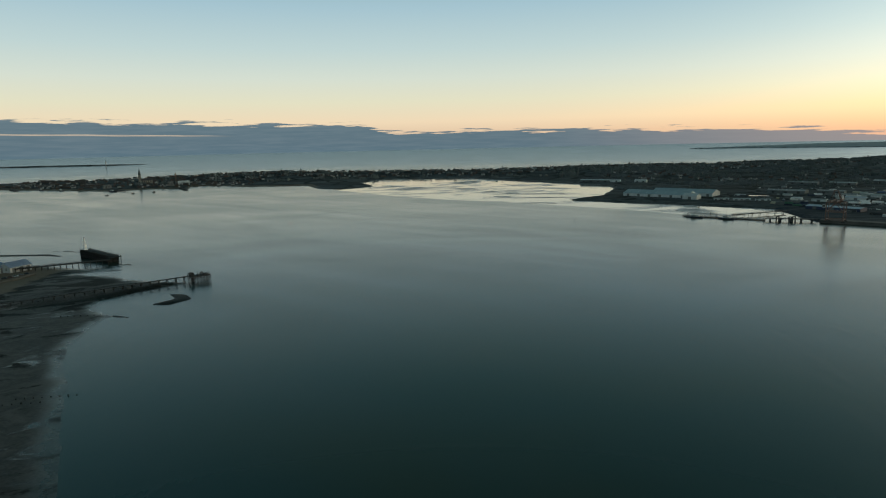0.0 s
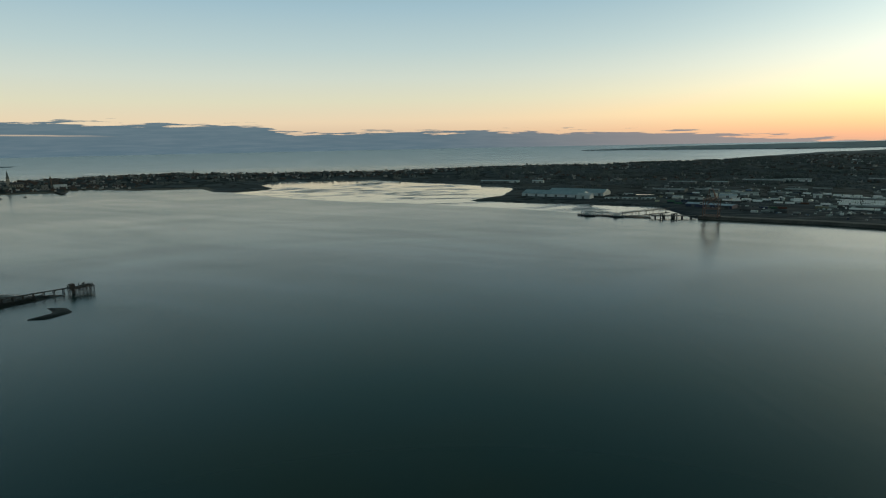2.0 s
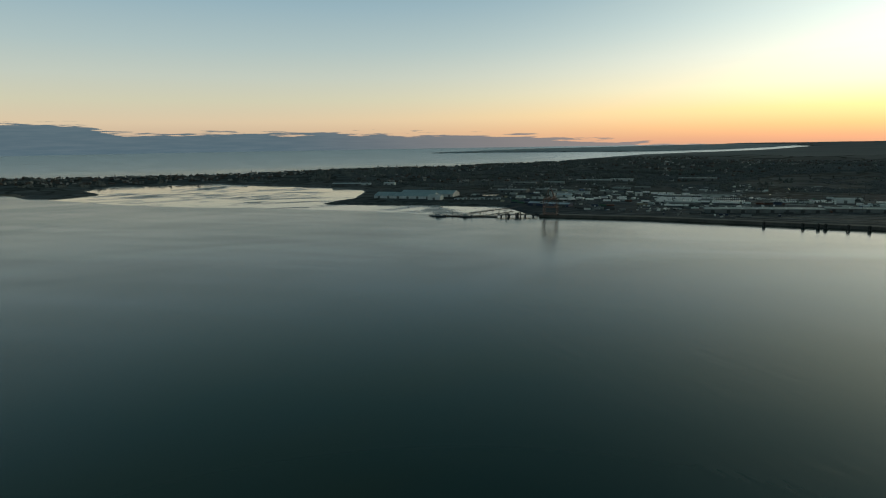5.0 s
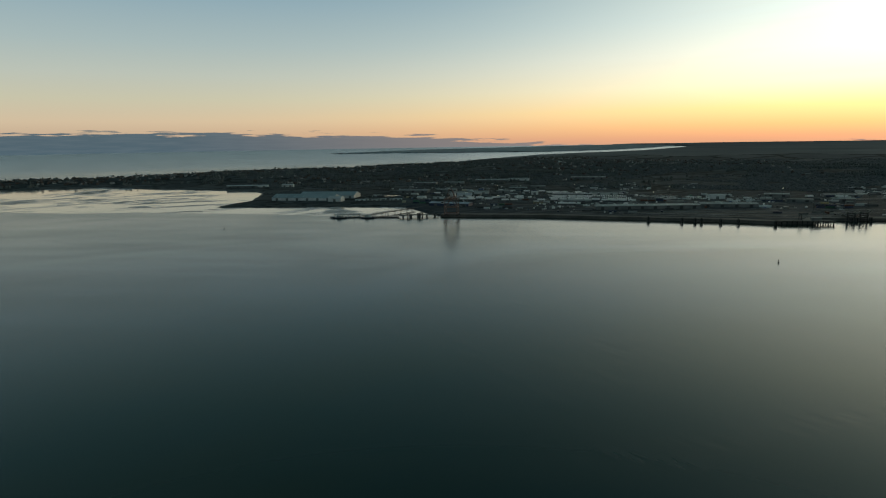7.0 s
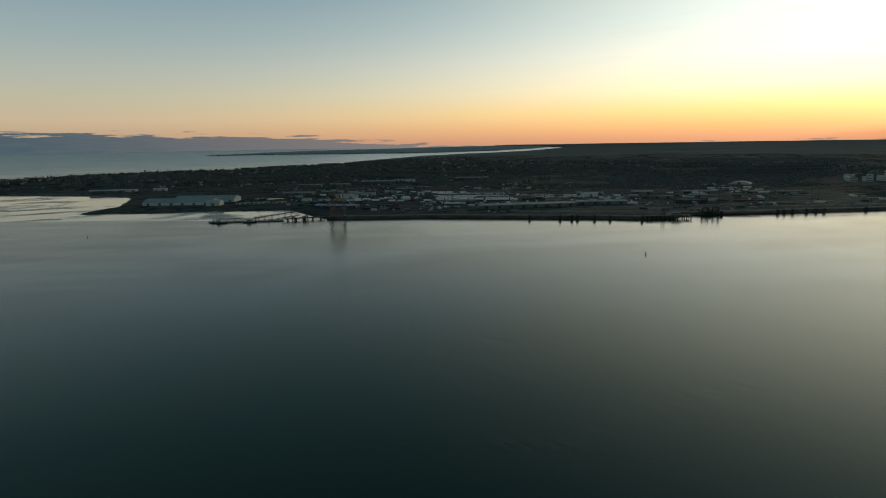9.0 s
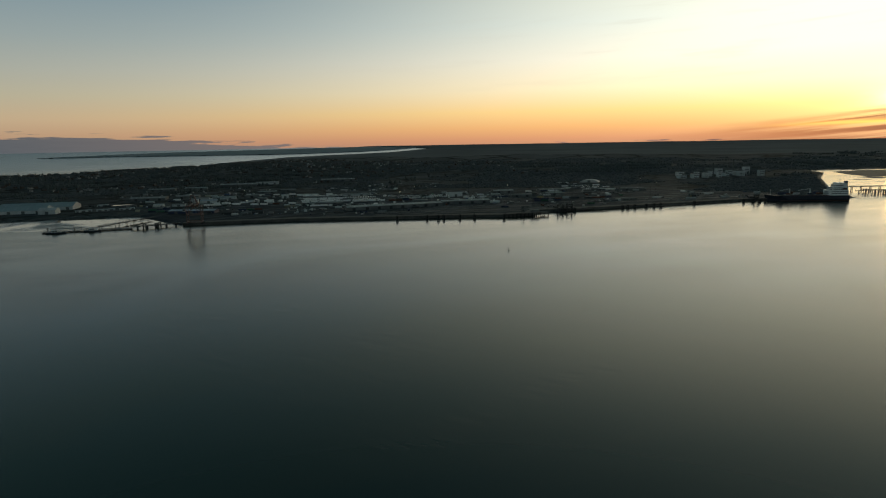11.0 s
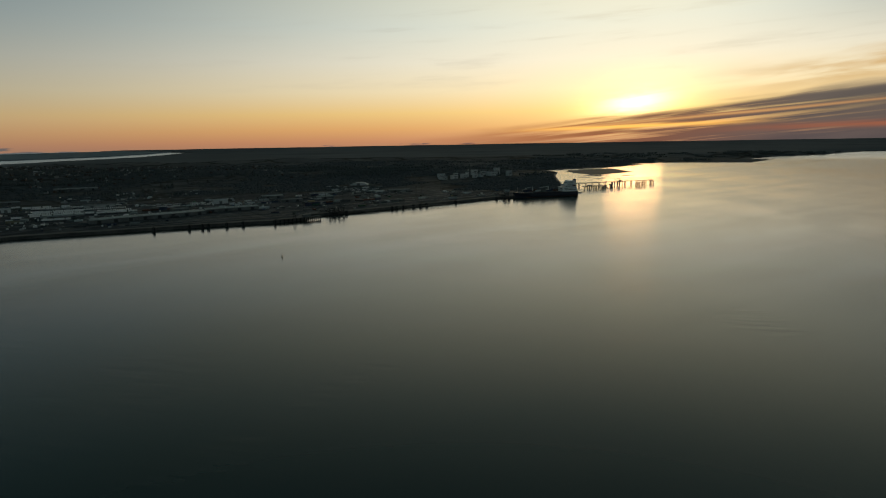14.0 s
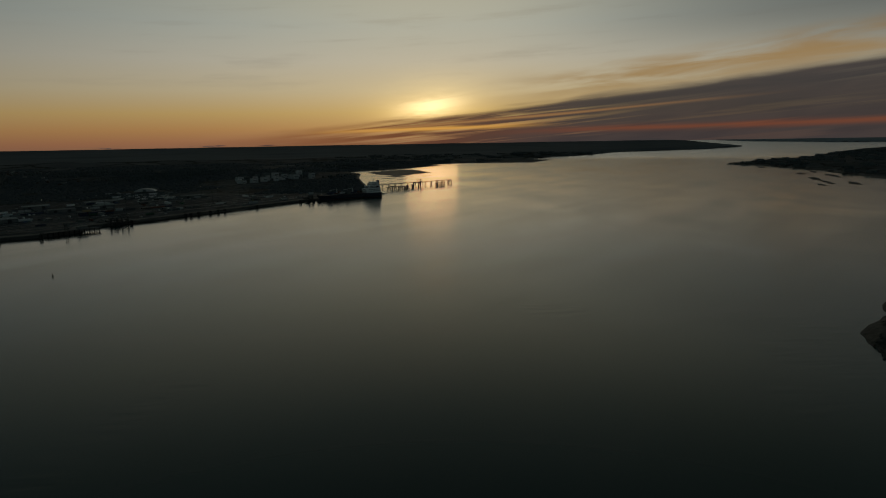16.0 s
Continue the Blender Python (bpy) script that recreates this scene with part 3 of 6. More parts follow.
GREEN = surface("green_paint", (0.03, 0.10, 0.06), (0.05, 0.15, 0.09), 0.4, 0.6, vary=0.3)
NAVY = surface("navy_hull", (0.012, 0.016, 0.030), (0.025, 0.030, 0.048), 0.2, 0.5)
RUBBER = surface("tyre_rubber", (0.012, 0.012, 0.012), (0.024, 0.024, 0.024), 2.0, 0.85)
BARK = surface("bark", (0.035, 0.028, 0.020), (0.07, 0.058, 0.044), 1.0, 0.95)
LEAF = surface("evergreen_leaf", (0.072, 0.084, 0.084), (0.128, 0.142, 0.136), 0.5, 0.85, vary=0.3)
TWIG = surface("bare_twigs", (0.066, 0.068, 0.066), (0.112, 0.112, 0.106), 0.5, 0.95, vary=0.3)
LEAD = surface("lead_spire", (0.05, 0.06, 0.06), (0.10, 0.115, 0.11), 0.4, 0.6)
STONE = surface("church_stone", (0.20, 0.19, 0.16), (0.32, 0.30, 0.26), 0.4, 0.9)


def glass_material():
    mt, n, b = material("window_glass", 0.08, 0.0, 1.5)
    n.put(b.inputs["Base Color"], n.mix(n.noise(n.add("ShaderNodeTexCoord").outputs["Object"], 0.7), (0.012, 0.014, 0.016, 1), (0.03, 0.033, 0.036, 1)))
    return mt


def bulb_material():
    mt, n, b = material("lit_lamp", 0.4)
    b.inputs["Base Color"].default_value = (0.8, 0.8, 0.75, 1)
    b.inputs["Emission Color"].default_value, b.inputs["Emission Strength"].default_value = (1.0, 0.86, 0.62, 1), 6.0
    return mt


GLASS, BULB = glass_material(), bulb_material()

# ---------------------------------------------------------------- building helpers


def box(bm, c, s, rz=0.0):
    bmesh.ops.create_cube(bm, size=1, matrix=Matrix.Translation(c) @ Matrix.Rotation(radians(rz), 4, "Z") @ Matrix.Diagonal((*s, 1)))


def beam(bm, a, b, w, h=None):
    """A square bar from a to b."""
    a, b = Vector(a), Vector(b)
    q = (b - a).to_track_quat("X", "Z")
    bmesh.ops.create_cube(bm, size=1, matrix=Matrix.LocRotScale((a + b) / 2, q, ((b - a).length, w, h or w)))


def tube(bm, a, b, r, r2=None, n=8):
    a, b = Vector(a), Vector(b)
    q = (b - a).to_track_quat("Z", "Y")
    bmesh.ops.create_cone(bm, cap_ends=True, segments=n, radius1=r, radius2=r if r2 is None else r2, depth=(b - a).length,
                          matrix=Matrix.LocRotScale((a + b) / 2, q, None))


def solid(bm, ring, z0, z1, taper=1.0):
    """An upright block over an outline, the top scaled about the middle."""
    n = len(ring)
    cx, cy = sum(p[0] for p in ring) / n, sum(p[1] for p in ring) / n
    lo = [bm.verts.new((x, y, z0)) for x, y in ring]
    hi = [bm.verts.new((cx + (x - cx) * taper, cy + (y - cy) * taper, z1)) for x, y in ring]
    for i in range(n):
        bm.faces.new((lo[i], lo[(i + 1) % n], hi[(i + 1) % n], hi[i]))
    bm.faces.new(hi)
    bm.faces.new(lo[::-1])
    bmesh.ops.recalc_face_normals(bm, faces=bm.faces[:])


def mesh_of(name, bm, mt, bevel=0.0):
    if bevel:
        bmesh.ops.bevel(bm, geom=[e for e in bm.edges if e.calc_length() > bevel * 3], offset=bevel, segments=1, affect="EDGES")
    me = bpy.data.meshes.new(name)
    bm.to_mesh(me)
    bm.free()
    me.materials.append(mt)
    return me


def part(name, bm, mt, parent, label="", bevel=0.0):
    ob = new(name, mesh_of(name, bm, mt, bevel))
    ob.parent = parent
    if label:
        ob["label"] = label
    return ob


def same_part(ob, m, parent=None):
    """The same part again at another place of its thing."""
    o = ob.copy()
    scene.collection.objects.link(o)
    o.parent, o.matrix_local = parent or ob.parent, m
    return o


def thing(name, label, category, x=0, y=0, z=0, rz=0, group=""):
    ob = new(name)
    ob.matrix_world = pose(x, y, z, 0, 0, rz)
    ob.empty_display_size = 0.5
    return tagged(ob, label, category, group)


def made(draw, *args, **kw):
    bm = bmesh.new()
    draw(bm, *args, **kw)
    return bm


def boxes(*rows):
    bm = bmesh.new()
    for row in rows:
        box(bm, *row)
    return bm


def bars(w, *rows):
    bm = bmesh.new()
    for a, b in rows:
        beam(bm, a, b, w)
    return bm


def gable_wall(L, B, eave, ridge, skirt=3.0):
    """Four walls with gables; the long side lies along x. A footing goes into the ground."""
    bm = bmesh.new()
    x, y = L / 2, B / 2
    ends = []
    for sx in (-x, x):
        ends.append([bm.verts.new((sx, *p)) for p in ((-y, -skirt), (y, -skirt), (y, eave), (0, ridge), (-y, eave))])
    a, b = ends
    bm.faces.new(a[::-1])
    bm.faces.new(b)
    for i in range(5):
        bm.faces.new((a[i], a[(i + 1) % 5], b[(i + 1) % 5], b[i]))
    bmesh.ops.recalc_face_normals(bm, faces=bm.faces[:])
    return bm


def gable_roof(L, B, eave, ridge, over=0.5, thick=0.3):
    bm = bmesh.new()
    x = L / 2 + over
    k = (ridge - eave) / (B / 2)
    y, e, t = B / 2 + over, eave - over * k, thick
    prof = [(-y, e + 0.02), (0, ridge + 0.02), (y, e + 0.02), (y, e + t), (0, ridge + t), (-y, e + t)]
    a, b = [[bm.verts.new((sx, *p)) for p in prof] for sx in (-x, x)]
    bm.faces.new(a)
    bm.faces.new(b[::-1])
    for i in range(6):
        bm.faces.new((a[i], b[i], b[(i + 1) % 6], a[(i + 1) % 6]))
    bmesh.ops.recalc_face_normals(bm, faces=bm.faces[:])
    return bm


def warehouse(name, x, y, rz, L, B, eave, ridge, wall, roof, label, doors=3, lights=True, group="", z=None):
    w = thing(name, label, "warehouse", x, y, ground_z(x, y) if z is None else z, rz, group)
    part("wall", gable_wall(L, B, eave, ridge), wall, w)
    top = part("roof", gable_roof(L, B, eave, ridge), roof, w)
    if lights:
        slope = math.atan2(ridge - eave, B / 2)
        n = max(2, int(L / 18))
        first = None
        for i in range(n):
            for side in (-1, 1):
                m = Matrix.Translation(((i + 0.5) * L / n - L / 2, side * B / 4, (eave + ridge) / 2 + 0.33)) @ Matrix.Rotation(-side * slope, 4, "X")
                if first is None:
                    first = part("rooflight", boxes(((0, 0, 0), (1.4, B * 0.3, 0.08))), PALE_ROOF if roof is not PALE_ROOF else WHITE, top, "translucent roof panel")
                    first.matrix_local = m
                else:
                    same_part(first, m, top)
    first = None
    for i in range(doors):
        m = Matrix.Translation(((i + 0.5) * L / doors - L / 2, -B / 2 - 0.06, 0))
        if first is None:
            first = part("door", boxes(((0, 0, min(2.4, eave * 0.42)), (min(5, L / doors * 0.5), 0.12, min(4.8, eave * 0.84)))), GREY if wall is not GREY else STEEL, w, "roller shutter door")
            first.matrix_local = m
        else:
            same_part(first, m)
    return w


# ---------------------------------------------------------------- quay
def strip(name, line, width, z0, z1, mt, label, side=1):
    """A wall of earth or concrete along a line, its back lying to one side."""
    bm = bmesh.new()
    p = [Vector((*q, 0)) for q in line]
    inner = []
    for i, q in enumerate(p):
        d = (p[min(i + 1, len(p) - 1)] - p[max(i - 1, 0)]).normalized()
        inner.append(q + Vector((d.y, -d.x, 0)) * width * side)
    rows = [[bm.verts.new((v.x, v.y, z)) for v in q] for q, z in ((p, z0), (p, z1), (inner, z1), (inner, z0))]
    for i in range(len(p) - 1):
        for j in range(4):
            bm.faces.new((rows[j][i], rows[j][i + 1], rows[(j + 1) % 4][i + 1], rows[(j + 1) % 4][i]))
    for k in (0, -1):
        bm.faces.new([r[k] for r in rows])
    bmesh.ops.recalc_face_normals(bm, faces=bm.faces[:])
    ob = new(name, mesh_of(name, bm, mt))
    return tagged(ob, label, name.replace("_", " "), kind="structure")


strip("quay", QUAY, 16, -2.5, 4.0, CONCRETE, "long dark concrete port quay", side=1)


# ---------------------------------------------------------------- trees
def crown_mesh(name, lobes, faces, mt, seed, flat=1.0):
    r = random.Random(seed)
    bm = bmesh.new()
    for cx, cy, cz, rad in lobes:
        for _ in range(faces):
            u, v = r.uniform(-1, 1), r.uniform(0, 6.283)
            k = math.sqrt(1 - u * u)
            d = Vector((k * math.cos(v), k * math.sin(v), u * flat))
            c = Vector((cx, cy, cz)) + d * rad * r.uniform(0.55, 1.12)
            s = rad * r.uniform(0.16, 0.36)
            e = Euler((r.uniform(0, 6.28), r.uniform(0, 6.28), r.uniform(0, 6.28))).to_matrix()
            q = [bm.verts.new(c + e @ Vector(w) * s) for w in ((1, 0, 0), (0.2, 0.9, 0.3), (-0.9, 0.1, -0.2), (0.1, -0.8, 0.4))]
            bm.faces.new(q[:3])
            bm.faces.new((q[0], q[2], q[3]))
    return mesh_of(name, bm, mt)


def tree(label, height, spread, mt, seed, lobes, pine=False):
    r = random.Random(seed)
    t = thing("tree", label, "tree", group="trees on the south shore")
    bm = bmesh.new()
    tube(bm, (0, 0, -0.6), (0, 0, height * 0.55), height * 0.028, height * 0.014, 7)
    for i in range(6):
        a = i * 1.05 + r.random()
        z = height * r.uniform(0.28, 0.5)
        tube(bm, (0, 0, z), (math.cos(a) * spread * 0.6, math.sin(a) * spread * 0.6, z + height * r.uniform(0.15, 0.3)), height * 0.011, height * 0.004, 5)
    part("trunk", bm, BARK, t)
    rows = []
    for i in range(lobes):
        a, k = r.uniform(0, 6.28), r.uniform(0.1, 0.62)
        z = height * r.uniform(0.36, 0.86)
        if pine:
            k *= max(0.15, 1.15 - z / height)
        rows.append((math.cos(a) * spread * k, math.sin(a) * spread * k, z, spread * r.uniform(0.28, 0.5)))
    me = crown_mesh("crown", rows, 15, mt, seed)
    c = new("crown", me)
    c.parent = t
    return t


TREES = [tree("bare winter tree with a dense twiggy crown", 11, 5.0, TWIG, 1, 9),
         tree("dark evergreen tree with an uneven broad crown", 10, 5.2, LEAF, 2, 10),
         tree("tall dark pine with a ragged crown", 14, 4.0, LEAF, 3, 9, True),
         tree("low spreading dark shrubby tree", 6.5, 4.6, TWIG, 4, 8)]


# ---------------------------------------------------------------- houses
def house(label, L, B, eave, ridge, wall, roof, seed):
    h = thing("house", label, "house", group="houses of the south shore towns")
    part("wall", gable_wall(L, B, eave, ridge), wall, h)
    part("roof", gable_roof(L, B, eave, ridge, 0.35, 0.2), roof, h)
    part("chimney", boxes(((L * 0.36, 0, ridge + 0.5), (1.0, 0.7, 2.2)), ((L * 0.36 - 0.22, 0, ridge + 1.75), (0.26, 0.26, 0.4)), ((L * 0.36 + 0.22, 0, ridge + 1.75), (0.26, 0.26, 0.4))), BRICK, h)
    first = None
    for s in (-1, 1):
        for z in (eave - 1.2,):
            for x in (L * 0.2 * s,):
                m = Matrix.Translation((x, s * (B / 2 + 0.03), z))
                if first is None:
                    first = part("window", boxes(((0, 0, 0), (1.5, 0.1, 1.3))), GLASS, h, "dark window")
                    first.matrix_local = m
                else:
                    same_part(first, m)
    return h


HOUSES = [house("white rendered house with a dark slate roof", 10, 8, 5.4, 8.2, RENDERED, SLATE, 1),
          house("red brick house with a dark tiled roof", 9, 8, 5.4, 8.4, BRICK, TILE, 2),
          house("pale terrace house with a slate roof", 18, 8.5, 5.8, 8.8, RENDERED, SLATE, 3),
          house("long brick terrace with slate roof and chimneys", 26, 8.5, 6.0, 9.0, BRICK, SLATE, 4)]


def scatter(rng, n, ok, x0, x1, y0, y1):
    """n random places in a stretch of the plan where ok(x, y, height, kind) holds, with their heights."""
    got = []
    while len(got) < n:
        x, y = rng.uniform(x0, x1, 400), rng.uniform(y0, y1, 400)
        h, k = relief(x, y)
        good = (h > 2.2) & ok(x, y)
        got += list(zip(x[good], y[good], h[good]))
    return got[:n]


def settle(kinds, places, rng, turn=None, low=0.85, high=1.2):
    for x, y, h in places:
        bx, by, bz = bend(x, y, h)
        k = float(np.hypot(bx, by) / np.hypot(x, y)) * rng.uniform(low, high)
        rz = rng.uniform(0, 360) if turn is None else turn + rng.choice((0, 90)) + rng.normal(0, 5)
        m = pose(float(bx), float(by), float(bz), 0, 0, float(rz))
        ob = copy_thing(kinds[rng.randint(len(kinds))], m)
        ob.scale = (k, k, k)


rng = np.random.RandomState(11)
# town on the point, dense and low
settle(HOUSES, scatter(rng, 95, lambda x, y: (x < -620) & (y < 2330), -1480, -620, 1850, 2330), rng, 25, 0.5, 0.72)
# hillside streets over the bay
settle(HOUSES, scatter(rng, 120, lambda x, y: (y > 2180 - x * 0.05), -620, 800, 2050, 2560), rng, 10, 0.55, 0.85)
settle(HOUSES, scatter(rng, 90, lambda x, y: y + x * 0.5 > 2600, 650, 1500, 1750, 2650), rng, 35, 0.55, 0.85)
settle(HOUSES, scatter(rng, 75, lambda x, y: np.hypot(x, y) > 2000, 1300, 2250, 1250, 2300), rng, 60, 0.55, 0.85)
settle(TREES, scatter(rng, 105, lambda x, y: y > 2120 - 0.1 * x, -900, 1000, 2000, 2600), rng)
settle(TREES, scatter(rng, 105, lambda x, y: y > 2430, -700, 1500, 2430, 2780), rng)
settle(TREES, scatter(rng, 80, lambda x, y: np.hypot(x, y) > 1750, 700, 2300, 1000, 2600), rng)
for ob, (px, py, pz) in zip(HOUSES + TREES, scatter(rng, 8, lambda x, y: y > 2200, -500, 600, 2200, 2500)):
    ob.matrix_basis = pose(float(px), float(py), float(pz), 0, 0, 15)


# far woods and hedges, too many and small to count
def woodland(name, label, clumps, tufts, seed):
    r = np.random.RandomState(seed)
    verts, faces = [], []
    for x, y, h, size in clumps:
        for _ in range(tufts):
            a, k = r.uniform(0, 6.28), r.uniform(0, 1) ** 0.5 * size
            px, py, rad = x + math.cos(a) * k, y + math.sin(a) * k, r.uniform(1.6, 3.4)
            bx, by, bz = (float(v) for v in bend(px, py, h))
            s = np.hypot(bx, by) / np.hypot(px, py)
            top = r.uniform(4.0, 9.5) * s
            ring = [(bx + math.cos(b) * rad * s * r.uniform(0.7, 1.3), by + math.sin(b) * rad * s * r.uniform(0.7, 1.3)) for b in (0.3, 1.6, 2.9, 4.1, 5.4)]
            n = len(verts)
            verts += [(u, v, bz - 1.0 * s) for u, v in ring]
            verts += [(bx + (u - bx) * r.uniform(0.7, 1.25), by + (v - by) * r.uniform(0.7, 1.25), bz + top * r.uniform(0.45, 0.8)) for u, v in ring]
            verts.append((bx + r.normal(0, 0.5), by + r.normal(0, 0.5), bz + top))
            for i in range(5):
                j = (i + 1) % 5
                faces += [(n + i, n + j, n + 5 + j, n + 5 + i), (n + 5 + i, n + 5 + j, n + 10)]
    me = bpy.data.meshes.new(name)
    me.from_pydata(verts, [], faces)
    me.materials.append(LEAF)
    return tagged(new(name, me), label, "woodland", kind="stuff")


clumps = []
for x, y, h in scatter(rng, 150, lambda x, y: (np.hypot(x, y) > 1900) & (np.hypot(x, y) < 2900), 300, 2900, 100, 2900):
    clumps.append((x, y, h, rng.uniform(12, 45)))
for x, y, h in scatter(rng, 46, lambda x, y: (np.hypot(x, y) > 1800) & (np.hypot(x, y) < 2800), 900, 2800, 100, 2800):
    a = rng.choice((0.5, 2.1)) + rng.normal(0, 0.15)
    hx, hy = x + math.cos(a) * 16 * np.arange(14), y + math.sin(a) * 16 * np.arange(14)
    clumps += [(p, q, z, 6) for p, q, z in zip(hx, hy, relief(hx, hy)[0]) if z > 2]
woodland("far_woods", "dark distant woods and hedgerows over flat farmland", clumps, 11, 4)
near = [(x, y, h, 14) for x, y, h in scatter(rng, 230, lambda x, y: (signed(x, y, SOUTH) > 30), -1000, 900, 1980, 2640)]
woodland("garden_trees", "dark trees and hedges between the houses", near, 8, 5)
ness = [(x, y, h, 20) for x, y, h in scatter(rng, 430, lambda x, y: (signed(x, y, NORTH) > 14), 1300, 3300, -3300, -1150)]
woodland("ness_trees", "dark trees along the low wooded promontory", ness, 20, 6)
shore = [(x, y, h, 30) for x, y, h in scatter(rng, 120, lambda x, y: (signed(x, y, SOUTH) > 15) & (x > 2250), 2250, 4600, -1700, 400)]
woodland("shore_trees", "dark woods along the far river shore", shore, 14, 7)


# unbroken scrub and wood behind the port, thicker and coarser with distance
def canopy(name, label, n, seed):
    mt, k, bsdf = material("winter_canopy", 0.95)
    pick = k.add("ShaderNodeNewGeometry").outputs["Random Per Island"]
    # tones lifted to grey-blue: haze over the woods put into their colour
    k.put(bsdf.inputs["Base Color"], k.ramp(pick, [(0.0, (0.088, 0.101, 0.108, 1)), (0.55, (0.103, 0.116, 0.122, 1)), (0.9, (0.117, 0.128, 0.131, 1)), (1.0, (0.138, 0.145, 0.144, 1))]))
    bsdf.inputs["Specular IOR Level"].default_value = 0.1
    r = np.random.RandomState(seed)
    d = (1300 ** 0.6 + r.rand(n) * (3480 ** 0.6 - 1300 ** 0.6)) ** (1 / 0.6)
    a = np.radians(r.uniform(14, 95, n))
    x, y = np.sin(a) * d, np.cos(a) * d
    h, kind = relief(x, y)
    s = signed(x, y, SOUTH)
    field = (np.hypot((x - 1210) / 70, (y - 1200) / 80) < 1) | (np.hypot((x - 1020) / 80, (y - 1300) / 60) < 1)
    yard = (np.hypot(x - 1480, y - 585) < 62) | ((np.abs((x - 1850) * 0.75 + (y - 360) * -0.66) < 190) & (np.abs((x - 1850) * 0.66 + (y - 360) * 0.75) < 110))
    town = (y > 0.8 * x)
    thick = rough(x, y, 190, 3) > np.where(town, 0.02, -0.09)
    ok = (kind < 2) & (s > 14) & thick & ~field & ~yard & ((d > 1440) | (x > 1340)) 
    x, y, h, d = x[ok], y[ok], h[ok], d[ok]
    m = len(x)
    bx, by, bz = bend(x, y, h)
    rad = d / 1500 * r.uniform(2.6, 6.2, m)
    top = r.uniform(0.9, 2.3, m) * np.where(r.rand(m) < 0.08, 1.7, 1.0)
    ang = np.array((0.3, 1.6, 2.9, 4.1, 5.4))[None] + r.uniform(-0.3, 0.3, (m, 5))
    lo, hi = rad[:, None] * r.uniform(0.7, 1.2, (m, 5)), rad[:, None] * r.uniform(0.6, 1.25, (m, 5))
    verts = np.empty((m, 11, 3))
    verts[:, :5] = np.stack([bx[:, None] + np.cos(ang) * lo, by[:, None] + np.sin(ang) * lo, np.repeat(bz[:, None] - 1.0, 5, 1)], -1)
    verts[:, 5:10] = np.stack([bx[:, None] + np.cos(ang) * hi, by[:, None] + np.sin(ang) * hi, bz[:, None] + top[:, None] * r.uniform(0.4, 0.8, (m, 5))], -1)
    verts[:, 10] = np.stack([bx + r.normal(0, 0.5, m), by + r.normal(0, 0.5, m), bz + top], -1)
    i, j = np.arange(5), (np.arange(5) + 1) % 5
    one = np.concatenate([np.stack([i, j, 5 + j], -1), np.stack([i, 5 + j, 5 + i], -1), np.stack([5 + i, 5 + j, np.full(5, 10)], -1)])
    faces = (one[None] + np.arange(m)[:, None, None] * 11).reshape(-1, 3)
    me = bpy.data.meshes.new(name)
    me.vertices.add(m * 11)
    me.vertices.foreach_set("co", verts.astype(np.float32).ravel())
    me.loops.add(faces.size)
    me.loops.foreach_set("vertex_index", faces.ravel().astype(np.int32))
    me.polygons.add(len(faces))
    me.polygons.foreach_set("loop_start", np.arange(0, faces.size, 3, dtype=np.int32))
    me.polygons.foreach_set("loop_total", np.full(len(faces), 3, np.int32))
    me.materials.append(mt)
    me.update(calc_edges=True)
    return tagged(new(name, me), label, "woodland", kind="stuff")


canopy("scrub_woods", "unbroken dark winter scrub and woods behind the port", 62000, 12)


# small houses of the farther streets, past counting
def house_carpet(name, label, places, seed):
    r = np.random.RandomState(seed)
    verts, faces, slots = [], [], []
    for x, y, h in places:
        bx, by, bz = (float(v) for v in bend(x, y, h))
        k = np.hypot(bx, by) / np.hypot(x, y)
        L, B, e, t = r.uniform(2.6, 6.5) * k, r.uniform(2.4, 3.6) * k, r.uniform(3.0, 4.6) * k, r.uniform(5.6, 7.4) * k
        a = r.choice((0.3, 1.87)) + r.normal(0, 0.12)
        c, s = math.cos(a), math.sin(a)
        n = len(verts)
        for px, py, pz in ((-L, -B, -2), (L, -B, -2), (L, B, -2), (-L, B, -2), (-L, -B, e), (L, -B, e), (L, B, e), (-L, B, e), (-L, 0, t), (L, 0, t)):
            verts.append((bx + c * px - s * py, by + s * px + c * py, bz + pz))
        for f, m in (((0, 1, 5, 4), 0), ((2, 3, 7, 6), 0), ((1, 2, 6, 9, 5), 0), ((3, 0, 4, 8, 7), 0), ((4, 5, 9, 8), 1), ((6, 7, 8, 9), 1)):
            faces.append(tuple(n + i for i in f))
            slots.append((2 if n % 3 else 0) if m == 0 else 1)
    me = bpy.data.meshes.new(name)
    me.from_pydata(verts, [], faces)
    for mt in (RENDERED, SLATE, BRICK):
        me.materials.append(mt)
    me.polygons.foreach_set("material_index", np.array(slots, np.int32))
    return tagged(new(name, me), label, "houses", kind="stuff")


far_places = scatter(rng, 620, lambda x, y: (rough(x, y, 260, 2) > -0.02) & (np.hypot(x, y) > 1750) & (signed(x, y, SOUTH) > 60), 500, 2700, 1250, 3000)
far_places += scatter(rng, 420, lambda x, y: (signed(x, y, SOUTH) > 60), -700, 900, 2150, 2650)
far_places += scatter(rng, 40, lambda x, y: (rough(x, y, 200, 2) > 0.1), 1300, 2100, 900, 1500)
far_places += scatter(rng, 420, lambda x, y: (signed(x, y, SOUTH) > 12), -1500, -600, 1850, 2380)
house_carpet("far_houses", "crowded small pale houses with dark roofs far inland", far_places, 3)
